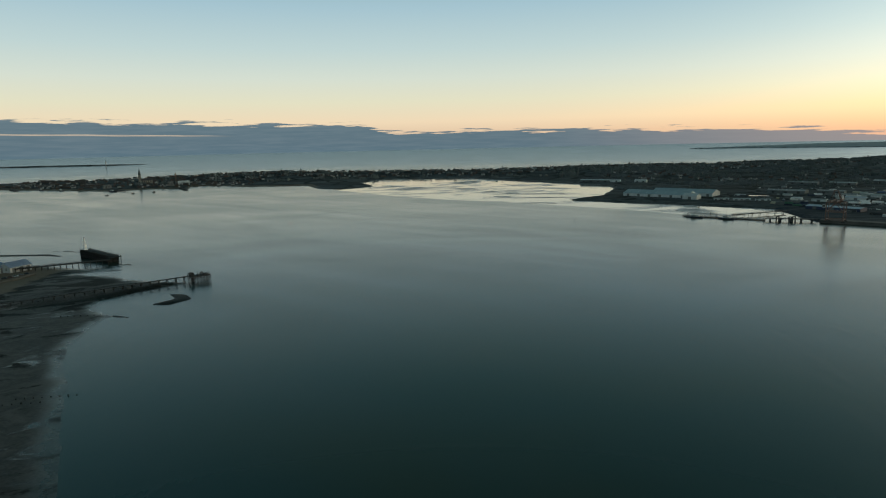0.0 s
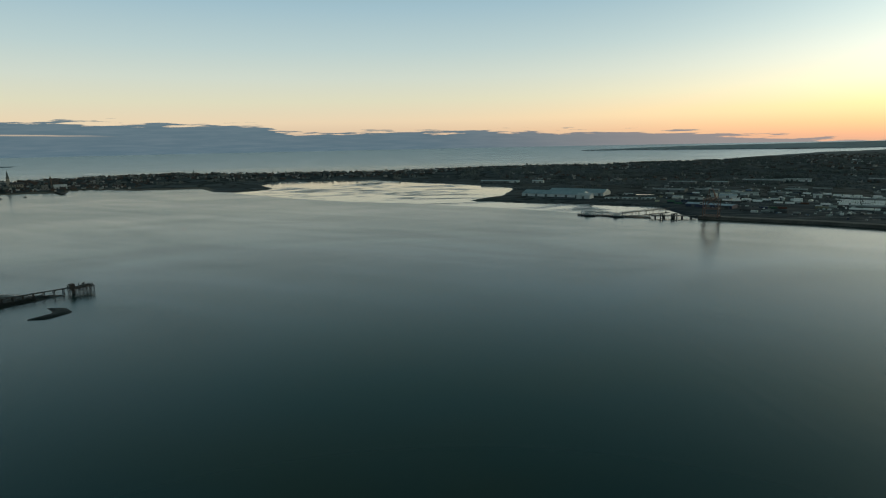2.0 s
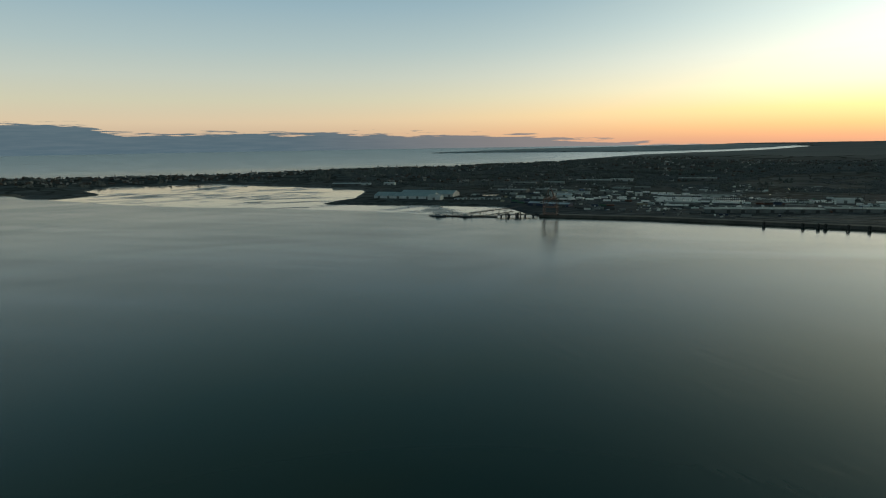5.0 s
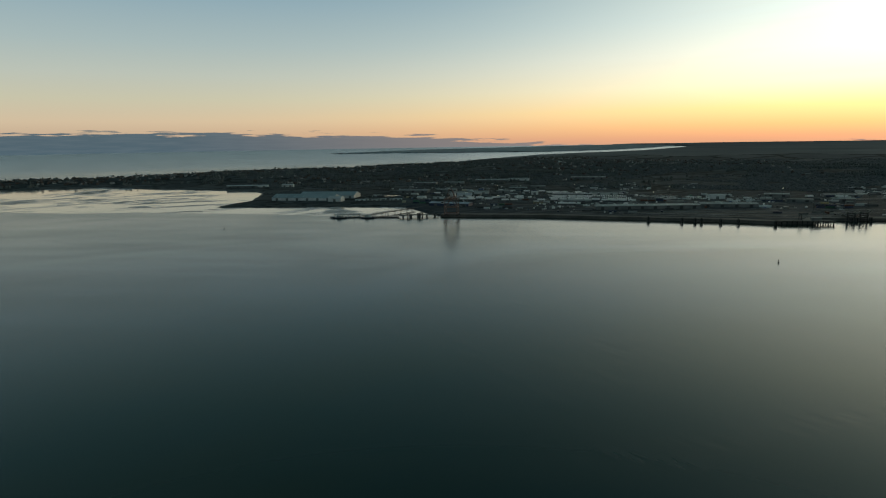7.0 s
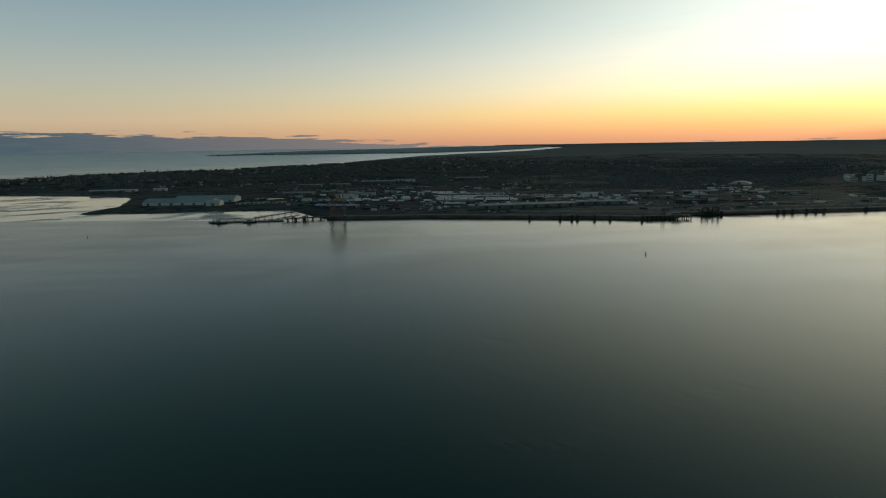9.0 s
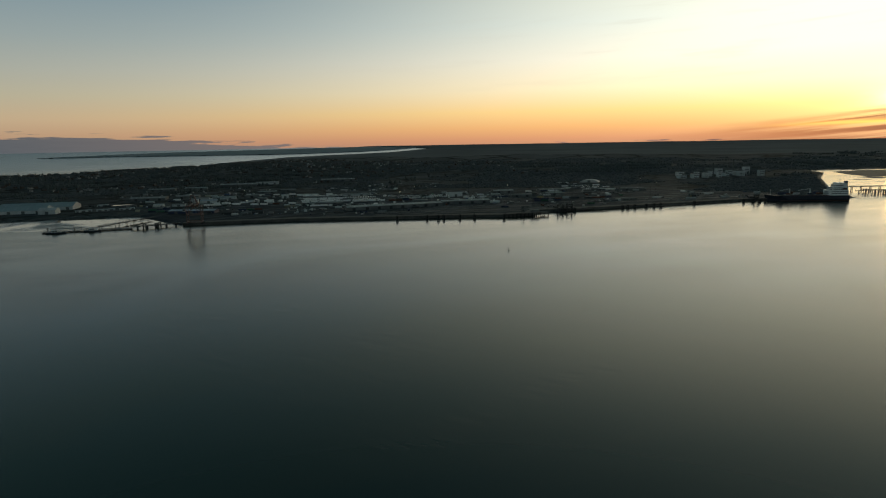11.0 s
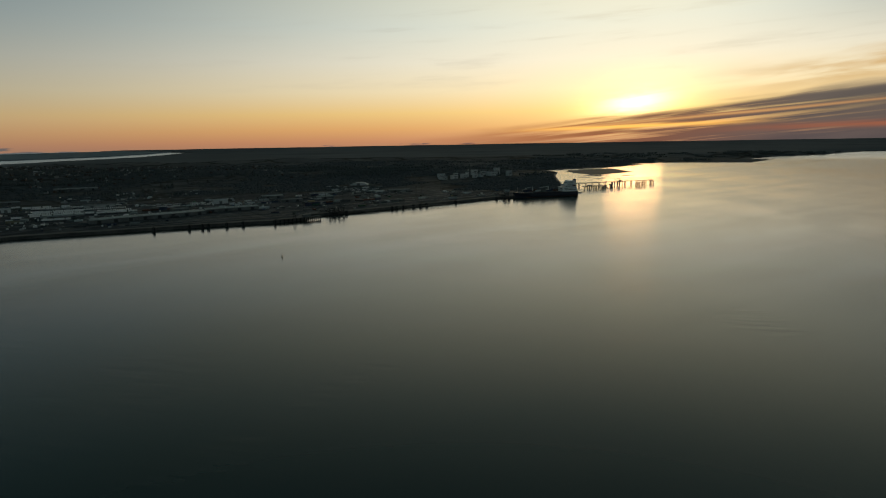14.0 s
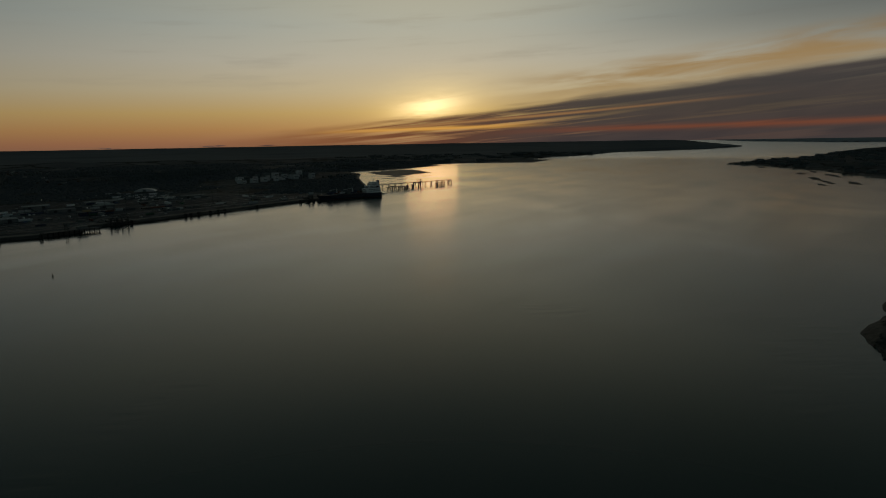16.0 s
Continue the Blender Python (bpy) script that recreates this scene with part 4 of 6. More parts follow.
inland = [(x, y, h, 16) for x, y, h in scatter(rng, 330, lambda x, y: (signed(x, y, SOUTH) > 160) & (np.hypot(x, y) > 1450) & (y > 0.75 * x), 400, 2200, 900, 2700)]
woodland("inland_trees", "dark trees and scrub between streets and yards", inland, 7, 8)


# ================================================================ the port
LAND = 3.3


def portal_crane(x, y, rz):
    c = thing("gantry_crane", "tall faded red steel gantry crane on the quay", "crane", x, y, 4.0, rz)
    gx, gy, top = 9.5, 8.0, 25.0
    leg = part("leg", made(beam, (0, 0, 1.4), (0, 0, top), 1.05), RED_STEEL, c, bevel=0.1)
    spots = [(sx * gx, sy * gy) for sx in (-1, 1) for sy in (-1, 1)]
    leg.matrix_local = Matrix.Translation((*spots[0], 0))
    bogie = part("bogie", boxes(((0, 0, 0.9), (4.6, 1.2, 1.0)), ((-1.5, 0, 0.4), (0.8, 0.5, 0.8)), ((1.5, 0, 0.4), (0.8, 0.5, 0.8))), STEEL, c, "dark wheel bogie")
    bogie.matrix_local = Matrix.Translation((*spots[0], 0))
    for p in spots[1:]:
        same_part(leg, Matrix.Translation((*p, 0)))
        same_part(bogie, Matrix.Translation((*p, 0)))
    for z in (3.2, 13.0, top):
        part("portal_beam", bars(0.95, ((-gx, -gy, z), (gx, -gy, z))), RED_STEEL, c)
        part("portal_beam", bars(0.95, ((-gx, gy, z), (gx, gy, z))), RED_STEEL, c)
        part("side_beam", bars(0.9, ((-gx, -gy, z), (-gx, gy, z))), RED_STEEL, c)
        part("side_beam", bars(0.9, ((gx, -gy, z), (gx, gy, z))), RED_STEEL, c)
    for sy in (-1, 1):
        part("brace", bars(0.7, ((-gx, sy * gy, 13), (0, sy * gy, top)), ((gx, sy * gy, 13), (0, sy * gy, top))), RED_STEEL, c)
    for sx in (-3.2, 3.2):
        part("girder", bars(1.6, ((sx, -22, top + 2), (sx, 26, top + 2))), RED_STEEL, c)
    part("apex_frame", bars(0.9, ((-6, -gy, top), (-2, -gy, top + 15)), ((6, -gy, top), (2, -gy, top + 15)), ((-2, -gy, top + 15), (2, -gy, top + 15)),
                            ((-5, gy, top), (-2, -gy, top + 15)), ((5, gy, top), (2, -gy, top + 15))), RED_STEEL, c)
    part("stay", bars(0.3, ((-2, -gy, top + 15), (-3, -21, top + 2.5)), ((2, -gy, top + 15), (3, -21, top + 2.5)), ((-2, -gy, top + 15), (-3, 25, top + 2.5)), ((2, -gy, top + 15), (3, 25, top + 2.5))), STEEL, c)
    part("machinery_house", boxes(((0, 17, top + 4.6), (7, 10, 4.4)), ((0, 17, top + 6.9), (7.4, 10.4, 0.3))), WHITE, c, "white machinery house")
    cab = part("cab", boxes(((-gx - 2.6, -gy, 20), (3.4, 3.2, 3.6))), WHITE, c, "white driver's cab")
    part("window", boxes(((-gx - 2.6, -gy - 1.65, 20.3), (2.8, 0.12, 1.8))), GLASS, cab)
    part("ladder", bars(0.12, ((gx + 0.9, gy, 1), (gx + 0.9, gy, top)), ((gx + 0.9, gy - 0.6, 1), (gx + 0.9, gy - 0.6, top))), STEEL, c)
    return c


portal_crane(493, 768, -42)


def pile_row(parent, rows, z0, z1, r, mt, name="support_post"):
    first = part(name, made(tube, (0, 0, z0), (0, 0, z1), r), mt, parent)
    first.matrix_local = Matrix.Translation((*rows[0], 0))
    for p in rows[1:]:
        same_part(first, Matrix.Translation((*p, 0)))


# mooring dolphins along the quay
DOLPHINS = ((683, 562), (710, 528), (720, 515), (725, 509), (739, 490), (752, 473), (772, 435), (877, 394), (882, 390), (895, 379), (965, 327), (972, 321),
            (983, 313), (1000, 300), (1012, 291), (1022, 283), (1075, 243), (1148, 180), (1158, 168), (1166, 158), (1172, 150))
for i, (x, y) in enumerate(DOLPHINS):
    d = thing("dolphin", "dark steel mooring dolphin standing off the quay", "mooring dolphin", x, y, 0, -42, "mooring dolphins")
    pile_row(d, ((-1.2, -1.2), (1.2, -1.2), (1.2, 1.2), (-1.2, 1.2)), -4, 5.2, 0.6, STEEL)
    part("cap", boxes(((0, 0, 5.6), (3.2, 3.2, 0.8))), CONCRETE, d, "concrete cap", bevel=0.1)
    part("bollard", made(tube, (0, 0, 6.0), (0, 0, 6.9), 0.35, 0.45), STEEL, d)
    part("fender", boxes(((0, -2.0, 2.6), (1.2, 0.5, 5.0))), RUBBER, d, "black rubber fender")

# berth platform on piles
berth = thing("berth_platform", "dark piled berth platform with fenders below the quay", "jetty", 812, 419, 0, -40)
part("deck", boxes(((0, 0, 4.1), (66, 15, 1.1))), CONCRETE, berth)
pile_row(berth, [(-31 + i * 6.2, sy) for i in range(11) for sy in (-6.5, 0, 6.5)], -4, 3.6, 0.5, TIMBER)
for i in range(11):
    part("fender", boxes(((-31 + i * 6.2, -7.8, 2.4), (0.8, 0.6, 5.2))), TIMBER, berth)
for i in range(6):
    part("bollard", made(tube, (-28 + i * 11, -6.4, 4.6), (-28 + i * 11, -6.4, 5.5), 0.35, 0.5), STEEL, berth)
part("kerb", boxes(((0, -7.3, 4.85), (66, 0.5, 0.4))), CONCRETE, berth)
part("shelter", boxes(((14, 3, 6.2), (12, 5, 3.2)), ((14, 3, 7.95), (12.8, 5.8, 0.3))), GREY, berth, "grey pump shelter")
part("hose_tower", bars(0.5, ((-8, 0, 4.6), (-8, 0, 12)), ((-5, 0, 4.6), (-5, 0, 12)), ((-8, 0, 12), (-5, 0, 12)), ((-8, 0, 8), (-5, 0, 8)), ((-8, 0, 12), (-6.5, -9, 8))), STEEL, berth, "dark loading arm tower")


def link_tower(x, y, rz, h):
    t = thing("linkspan_tower", "dark steel linkspan lifting portal at the berth", "lifting tower", x, y, 3.9, rz, "linkspan towers")
    for sx in (-4.5, 4.5):
        part("column", bars(1.6, ((sx, 0, -7), (sx, 0, h))), STEEL, t, bevel=0.1)
    part("crossbeam", bars(1.5, ((-5.4, 0, h), (5.4, 0, h))), STEEL, t)
    part("crossbeam", bars(0.8, ((-4.5, 0, h * 0.55), (4.5, 0, h * 0.55))), STEEL, t)
    part("sheave_house", boxes(((-4.5, 0, h + 1.2), (2.4, 2.4, 1.8)), ((4.5, 0, h + 1.2), (2.4, 2.4, 1.8))), GREY, t)
    part("span", boxes(((0, 9, 1.2), (6.5, 20, 1.0)), ((-3.2, 9, 2.2), (0.3, 20, 1.2)), ((3.2, 9, 2.2), (0.3, 20, 1.2))), STEEL, t)


for x, y, h in ((884, 398, 6.5), (896, 388, 6.5), (1180, 165, 6)):
    link_tower(x, y, -40, h)


# pontoon jetty with two workboats
def jetty_span(name, label, a, b, z, width, spans, mt, pz=-4.0, pr=0.4, rail=True):
    """A walkway on pile bents from a to b, with edge beams and rails."""
    ax, ay = a
    L = math.hypot(b[0] - ax, b[1] - ay)
    t = thing(name, label, "jetty", ax, ay, 0, math.degrees(math.atan2(b[1] - ay, b[0] - ax)))
    part("deck", boxes(((L / 2, 0, z), (L, width, 0.35))), mt, t)
    for sy in (-1, 1):
        part("edge_beam", boxes(((L / 2, sy * (width / 2 - 0.2), z - 0.45), (L, 0.35, 0.55))), mt, t)
    pile_row(t, [(L * (i + 0.5) / spans, sy * (width / 2 - 0.3)) for i in range(spans) for sy in (-1, 1)], pz, z - 0.2, pr, mt)
    for i in range(spans):
        part("crosshead", boxes(((L * (i + 0.5) / spans, 0, z - 0.95), (0.5, width + 0.6, 0.5))), mt, t)
    if rail:
        n = max(4, int(L / 6))
        for sy in (-1, 1):
            part("handrail", bars(0.12, ((0, sy * width / 2, z + 1.2), (L, sy * width / 2, z + 1.2)), ((0, sy * width / 2, z + 0.7), (L, sy * width / 2, z + 0.7))), mt, t)
            first = part("rail_post", boxes(((0, 0, z + 0.65), (0.12, 0.12, 1.2))), mt, t)
            first.matrix_local = Matrix.Translation((0, sy * width / 2, 0))
            for i in range(1, n + 1):
                same_part(first, Matrix.Translation((L * i / n, sy * width / 2, 0)))
    return t


pontoon = jetty_span("pontoon_jetty", "low dark floating pontoon jetty held by piles", (349, 891), (434, 824), 1.1, 6.0, 10, STEEL, pr=0.35)
for i, k in enumerate((0.05, 0.34, 0.42, 0.62, 0.8, 0.98)):
    part("guide_post", made(tube, (108 * k, 3.6, -4), (108 * k, 3.6, 6.5 + (i % 2)), 0.4), STEEL, pontoon)
jetty_span("access_bridge", "long sloping steel footbridge from pontoon to shore", (408, 866), (508, 905), 3.6, 3.0, 7, STEEL, pr=0.3)
jetty_span("link_bridge", "short steel bridge on thick piles beside the quay", (434, 824), (490, 800), 3.6, 7.0, 5, STEEL, pr=1.0)
for x, y in ((446, 815), (459, 808), (466, 812)):
    d = thing("dolphin", "stout dark dolphin beside the link bridge", "mooring dolphin", x, y, 0, -30, "mooring dolphins")
    pile_row(d, ((-1.5, -1.5), (1.5, -1.5), (1.5, 1.5), (-1.5, 1.5)), -4, 6.0, 0.8, STEEL)
    part("cap", boxes(((0, 0, 6.3), (4.6, 4.6, 0.9))), CONCRETE, d, bevel=0.1)


def hull_mesh(L, B, depth, draught, bow=0.3, flare=0.25):
    """A ship's hull along x with a raked bow at +x."""
    bm = bmesh.new()
    rings = []
    for i in range(13):
        u = i / 12
        x = -L / 2 + L * u
        k = 1.0 if u < 1 - bow else max(0.03, 1 - ((u - 1 + bow) / bow) ** 2)
        k *= 0.86 + 0.14 * min(1, u / 0.12)
        sheer = depth * (1 + 0.25 * max(0, (u - 0.75) / 0.25) ** 2)
        rows = [(-B / 2 * k, sheer), (-B / 2 * k * (1 - flare * (u > 1 - bow)), 0.3 * depth), (-B * 0.36 * k, -draught), (B * 0.36 * k, -draught), (B / 2 * k * (1 - flare * (u > 1 - bow)), 0.3 * depth), (B / 2 * k, sheer)]
        rings.append([bm.verts.new((x + (0.06 * L * bow * (z / depth) if u > 1 - bow else 0), y, z)) for y, z in rows])
    for a, b in zip(rings, rings[1:]):
        for j in range(5):
            bm.faces.new((a[j], b[j], b[j + 1], a[j + 1]))
        bm.faces.new((a[5], b[5], b[0], a[0]))
    bm.faces.new(rings[0][::-1])
    bm.faces.new(rings[-1])
    bmesh.ops.recalc_face_normals(bm, faces=bm.faces[:])
    return bm


def workboat(x, y, rz, L, mast):
    b = thing("workboat", "white and dark harbour workboat moored at the pontoon", "boat", x, y, 0, rz, "boats at the pontoon")
    part("hull", hull_mesh(L, L * 0.24, 1.6, 0.8), NAVY, b, "dark blue hull")
    house_ = part("wheelhouse", boxes(((L * 0.08, 0, 2.9), (L * 0.28, L * 0.16, 2.6)), ((L * 0.08, 0, 4.3), (L * 0.31, L * 0.18, 0.2))), WHITE, b, bevel=0.06)
    part("window", boxes(((L * 0.08, 0, 3.3), (L * 0.286, L * 0.166, 0.7))), GLASS, house_)
    part("deck_house", boxes(((-L * 0.18, 0, 2.1), (L * 0.2, L * 0.13, 1.1))), WHITE, b, bevel=0.06)
    part("mast", made(tube, (L * 0.03, 0, 4.3), (L * 0.03, 0, mast), 0.14, 0.06), STEEL, b)
    part("gunwale", bars(0.25, ((-L * 0.46, -L * 0.11, 1.7), (L * 0.2, -L * 0.12, 1.7)), ((-L * 0.46, L * 0.11, 1.7), (L * 0.2, L * 0.12, 1.7))), RUBBER, b)


workboat(359, 874, 142, 23, 9)
workboat(393, 848, 142, 21, 17)

# big pale sheds on the point beside the bay
warehouse("long_shed", 420, 1196, -42, 128, 46, 5.5, 11.5, WHITE, GLASS_BLUE, "long white industrial shed with a pale blue metal roof", 6)
warehouse("long_shed", 477, 1212, -42, 118, 44, 6.0, 12.0, WHITE, GLASS_BLUE, "white warehouse with pale blue ribbed roof", 7)
warehouse("small_shed", 453, 1120, -42, 26, 22, 7, 10, WHITE, WHITE, "white gabled workshop beside the long sheds", 1, False)
for i in range(9):
    warehouse("site_hut", 486 + i * 9.5, 1094 - i * 5.5 + (i % 3) * 5, -30, 7 + (i % 2) * 4, 4, 2.6, 3.2, WHITE, PALE_ROOF, "small white site cabin on the yard", 1, False, "site cabins")
warehouse("low_shed", 412, 1672, -28, 78, 18, 5, 7, GREY, PALE_ROOF, "long low grey shed beside the bay", 4)
warehouse("low_shed", 455, 1650, -28, 38, 14, 5, 6.5, WHITE, PALE_ROOF, "low pale shed with a metal roof", 2)
warehouse("low_shed", 515, 1606, -30, 30, 18, 6, 8, WHITE, PALE_ROOF, "small white shed at the field edge", 2)
pond = flat_sheet("pond", ((566, 1162), (588, 1148), (604, 1142), (612, 1150), (594, 1160), (576, 1172)), 3.42, TIDAL)
tagged(pond, "bright standing water on the yard", "pond", kind="structure")

# sheds of the port: x, y, turn, length, breadth, eave, ridge, walls, roof
SHEDS = ((578, 902, -55, 74, 22, 6, 8, BLUE_STEEL, BLUE_ROOF), (676, 1206, -42, 66, 34, 7, 9, GREY, SHED_ROOF), (740, 1170, -42, 44, 26, 7, 9, GREY, SHED_ROOF),
         (828, 1415, -42, 60, 26, 7, 9, GREY, SHED_ROOF), (900, 1385, -42, 52, 22, 6, 8, GREY, GREEN_GREY), (832, 976, -42, 14, 12, 8, 10, WHITE, WHITE),
         (655, 985, -48, 26, 14, 5, 6.5, WHITE, SHED_ROOF), (632, 1030, -45, 22, 12, 5, 6, WHITE, SHED_ROOF), (612, 1062, -45, 16, 11, 5, 6, WHITE, WHITE),
         (790, 655, -35, 160, 30, 7.5, 9, GREY, GREEN_GREY), (728, 692, -35, 22, 22, 7, 8.5, GREY, GREEN_GREY), (905, 590, -43, 86, 26, 7, 9, GREY, GREEN_GREY),
         (860, 655, -43, 26, 18, 10, 11, GREY, GREY), (1012, 682, -45, 26, 18, 9, 11, WHITE, WHITE), (775, 800, -44, 58, 16, 5, 6.5, GREY, SHED_ROOF),
         (1020, 1378, -42, 90, 40, 8, 11, GREY, SHED_ROOF), (1110, 1372, -42, 60, 50, 8, 10, WHITE, SHED_ROOF), (1285, 1275, -42, 96, 36, 8, 10, GREY, SHED_ROOF),
         (905, 1120, -42, 40, 20, 5, 6.5, GREY, GREEN_GREY), (965, 1120, -42, 34, 18, 5, 6.5, GREY, SHED_ROOF), (760, 1075, -40, 44, 20, 6, 8, WHITE, GREEN_GREY),
         (815, 1060, -40, 30, 16, 6, 7.5, GREY, SHED_ROOF), (720, 1100, -40, 36, 18, 6, 8, WHITE, SHED_ROOF), (700, 1040, -40, 30, 16, 6, 7.5, WHITE, BLUE_ROOF),
         (860, 900, -44, 46, 14, 5, 6.5, GREY, SHED_ROOF), (935, 880, -44, 50, 14, 5, 6.5, WHITE, SHED_ROOF), (1130, 640, -48, 42, 20, 6, 8, GREY, GREEN_GREY),
         (1200, 560, -48, 60, 22, 6, 8, GREY, GREY), (1120, 520, -48, 34, 16, 6, 8, GREY, GREEN_GREY), (1060, 560, -48, 40, 16, 6, 7.5, GREY, GREY), (1290, 420, -50, 50, 18, 6, 8, GREY, GREY))
LOOKS = {WHITE: "white", GREY: "grey", BLUE_STEEL: "blue"}
TOPS = {SHED_ROOF: "grey ribbed", BLUE_ROOF: "blue-grey metal", GREEN_GREY: "teal-grey metal", WHITE: "white metal", GREY: "grey metal"}
for x, y, rz, L, B, e, r, wall, roof in SHEDS:
    size = "long" if L > 55 else "small" if L < 28 else "medium-sized"
    warehouse("port_shed", x, y, rz, L, B, e * 0.72, r * 0.74, wall, roof, f"{size} {LOOKS[wall]} port shed with {TOPS[roof]} roof", max(1, int(L / 20)), L > 40, "port sheds")


# parked trailers, cars and containers
def wheels(parent, rows, r, w):
    first = part("wheel", made(tube, (0, -w / 2, 0), (0, w / 2, 0), r, n=10), RUBBER, parent)
    first.matrix_local = Matrix.Translation((*rows[0], r))
    for p in rows[1:]:
        same_part(first, Matrix.Translation((*p, r)))


def trailer(mt, label):
    t = thing("trailer", label, "trailer", group="parked lorry trailers")
    part("cargo_box", boxes(((0, 0, 2.65), (13.4, 2.5, 2.8))), mt, t, bevel=0.05)
    part("chassis", boxes(((0, 0.5, 1.1), (13.0, 0.25, 0.3)), ((0, -0.5, 1.1), (13.0, 0.25, 0.3)), ((4.6, 0, 0.65), (0.2, 1.6, 1.2))), STEEL, t)
    wheels(t, [(x, y) for x in (-4.9, -3.6, -2.3) for y in (-1.0, 1.0)], 0.5, 0.4)
    return t


def car(mt, label):
    c = thing("car", label, "car", group="parked cars")
    bm = bmesh.new()
    box(bm, (0, 0, 0.62), (4.3, 1.75, 0.65))
    part("body", bm, mt, c, bevel=0.12)
    bm = bmesh.new()
    solid(bm, ((-1.6, -0.8), (0.9, -0.8), (0.9, 0.8), (-1.6, 0.8)), 0.94, 1.48, 0.74)
    part("cabin", bm, GLASS, c, "dark glazed cabin")
    part("roof", boxes(((-0.35, 0, 1.50), (1.7, 1.15, 0.06))), mt, c)
    wheels(c, [(x, y) for x in (-1.35, 1.35) for y in (-0.8, 0.8)], 0.32, 0.22)
    return c


def container(mt, label):
    c = thing("container", label, "container", group="stacked freight containers")
    bm = boxes(((0, 0, 1.3), (12.0, 2.3, 2.5)), ((0, 0, 0.1), (12.2, 2.44, 0.2)), ((0, 0, 2.52), (12.2, 2.44, 0.14)))
    for i in range(20):
        for sy in (-1.18, 1.18):
            box(bm, (-5.7 + i * 0.6, sy, 1.3), (0.3, 0.08, 2.3))
    part("shell", bm, mt, c)
    d = part("door", boxes(((6.08, -0.57, 1.3), (0.08, 1.08, 2.25)), ((6.08, 0.57, 1.3), (0.08, 1.08, 2.25))), mt, c)
    part("lock_bar", bars(0.06, ((6.16, -0.3, 0.2), (6.16, -0.3, 2.4)), ((6.16, 0.3, 0.2), (6.16, 0.3, 2.4))), STEEL, d)
    return c


class Fleet:
    """Places copies in turn; the first model of each kind is used as it is."""

    def __init__(self, models):
        self.models, self.fresh = models, list(models)

    def put(self, i, x, y, z, rz):
        ob = self.models[i]
        m = pose(x, y, z, 0, 0, rz)
        if ob in self.fresh:
            self.fresh.remove(ob)
            ob.matrix_basis = m
        else:
            copy_thing(ob, m)


trailers = Fleet([trailer(BRIGHT, "white box lorry trailer parked in a row"), trailer(BLUE_STEEL, "blue box lorry trailer parked in a row"), trailer(GREY, "grey curtain-sided lorry trailer parked")])
rnd = random.Random(21)
ROW = Vector((0.72, -0.694, 0))
BACK = Vector((0.694, 0.72, 0))


def park(fleet, start, n, gap, rz, weights, skip=0.08, z=LAND + 0.05):
    p = Vector((*start, 0))
    for i in range(n):
        if rnd.random() < skip:
            continue
        q = p + ROW * gap * i + BACK * rnd.uniform(-0.6, 0.6)
        fleet.put(rnd.choices(range(len(fleet.models)), weights)[0], q.x, q.y, z, rz + rnd.uniform(-1.5, 1.5) + rnd.choice((0, 180)))


for start, n in (((640, 985), 5), ((668, 1000), 6), ((720, 990), 5), ((700, 905), 6), ((735, 930), 4), ((690, 1130), 5), ((770, 1110), 6), ((850, 1050), 4), ((1040, 640), 4), ((1150, 590), 4)):
    park(trailers, start, n, 16.5, -44, (6, 2, 2), 0.25)


def van():
    v = thing("van", "white panel van parked in a long row", "van", group="rows of parked vans")
    bm = bmesh.new()
    solid(bm, ((-2.7, -1.0), (2.7, -1.0), (2.7, 1.0), (-2.7, 1.0)), 0.45, 1.2)
    solid(bm, ((-2.7, -1.0), (1.6, -1.0), (1.6, 1.0), (-2.7, 1.0)), 1.2, 2.5, 0.93)
    part("body", bm, BRIGHT, v)
    part("windscreen", boxes(((1.72, 0, 1.65), (0.12, 1.6, 0.8))), GLASS, v)
    wheels(v, [(x, y) for x in (-1.7, 1.7) for y in (-0.9, 0.9)], 0.36, 0.25)
    return v


vans = Fleet([van()])
LINE, DEEP = Vector((0.655, -0.755, 0)), Vector((0.755, 0.655, 0))


def packed_vans(name, label, places, seed):
    """Long-parked vans past counting: tapered body, bonnet and dark windscreen each."""
    r = random.Random(seed)
    verts, faces, slots = [], [], []
    for x, y, rz in places:
        c, s = math.cos(radians(rz)), math.sin(radians(rz))
        L, h = r.uniform(2.1, 3.0), r.uniform(1.7, 2.6)
        n = len(verts)
        for px, py, pz in ((-L, -1, 0.4), (L, -1, 0.4), (L, 1, 0.4), (-L, 1, 0.4), (-L, -1, 1.1), (L, -1, 1.1), (L, 1, 1.1), (-L, 1, 1.1),
                           (-L, -0.9, h), (L * 0.35, -0.9, h), (L * 0.35, 0.9, h), (-L, 0.9, h), (L * 0.66, -0.95, 1.15), (L * 0.66, 0.95, 1.15)):
            verts.append((x + c * px - s * py, y + s * px + c * py, LAND + 0.05 + pz - 0.1))
        for f, m in (((0, 1, 5, 4), 0), ((2, 3, 7, 6), 0), ((1, 2, 6, 5), 0), ((3, 0, 4, 7), 0), ((5, 6, 13, 12), 0), ((4, 5, 12, 9, 8), 0), ((6, 7, 11, 10, 13), 0), ((7, 4, 8, 11), 0),
                     ((8, 9, 10, 11), 0), ((9, 12, 13, 10), 1), ((0, 3, 2, 1), 1)):
            faces.append(tuple(n + i for i in f))
            slots.append(m)
    me = bpy.data.meshes.new(name)
    me.from_pydata(verts, [], faces)
    for mt in (BRIGHT, GLASS):
        me.materials.append(mt)
    me.polygons.foreach_set("material_index", np.array(slots, np.int32))
    return tagged(new(name, me), label, "vans", kind="stuff")


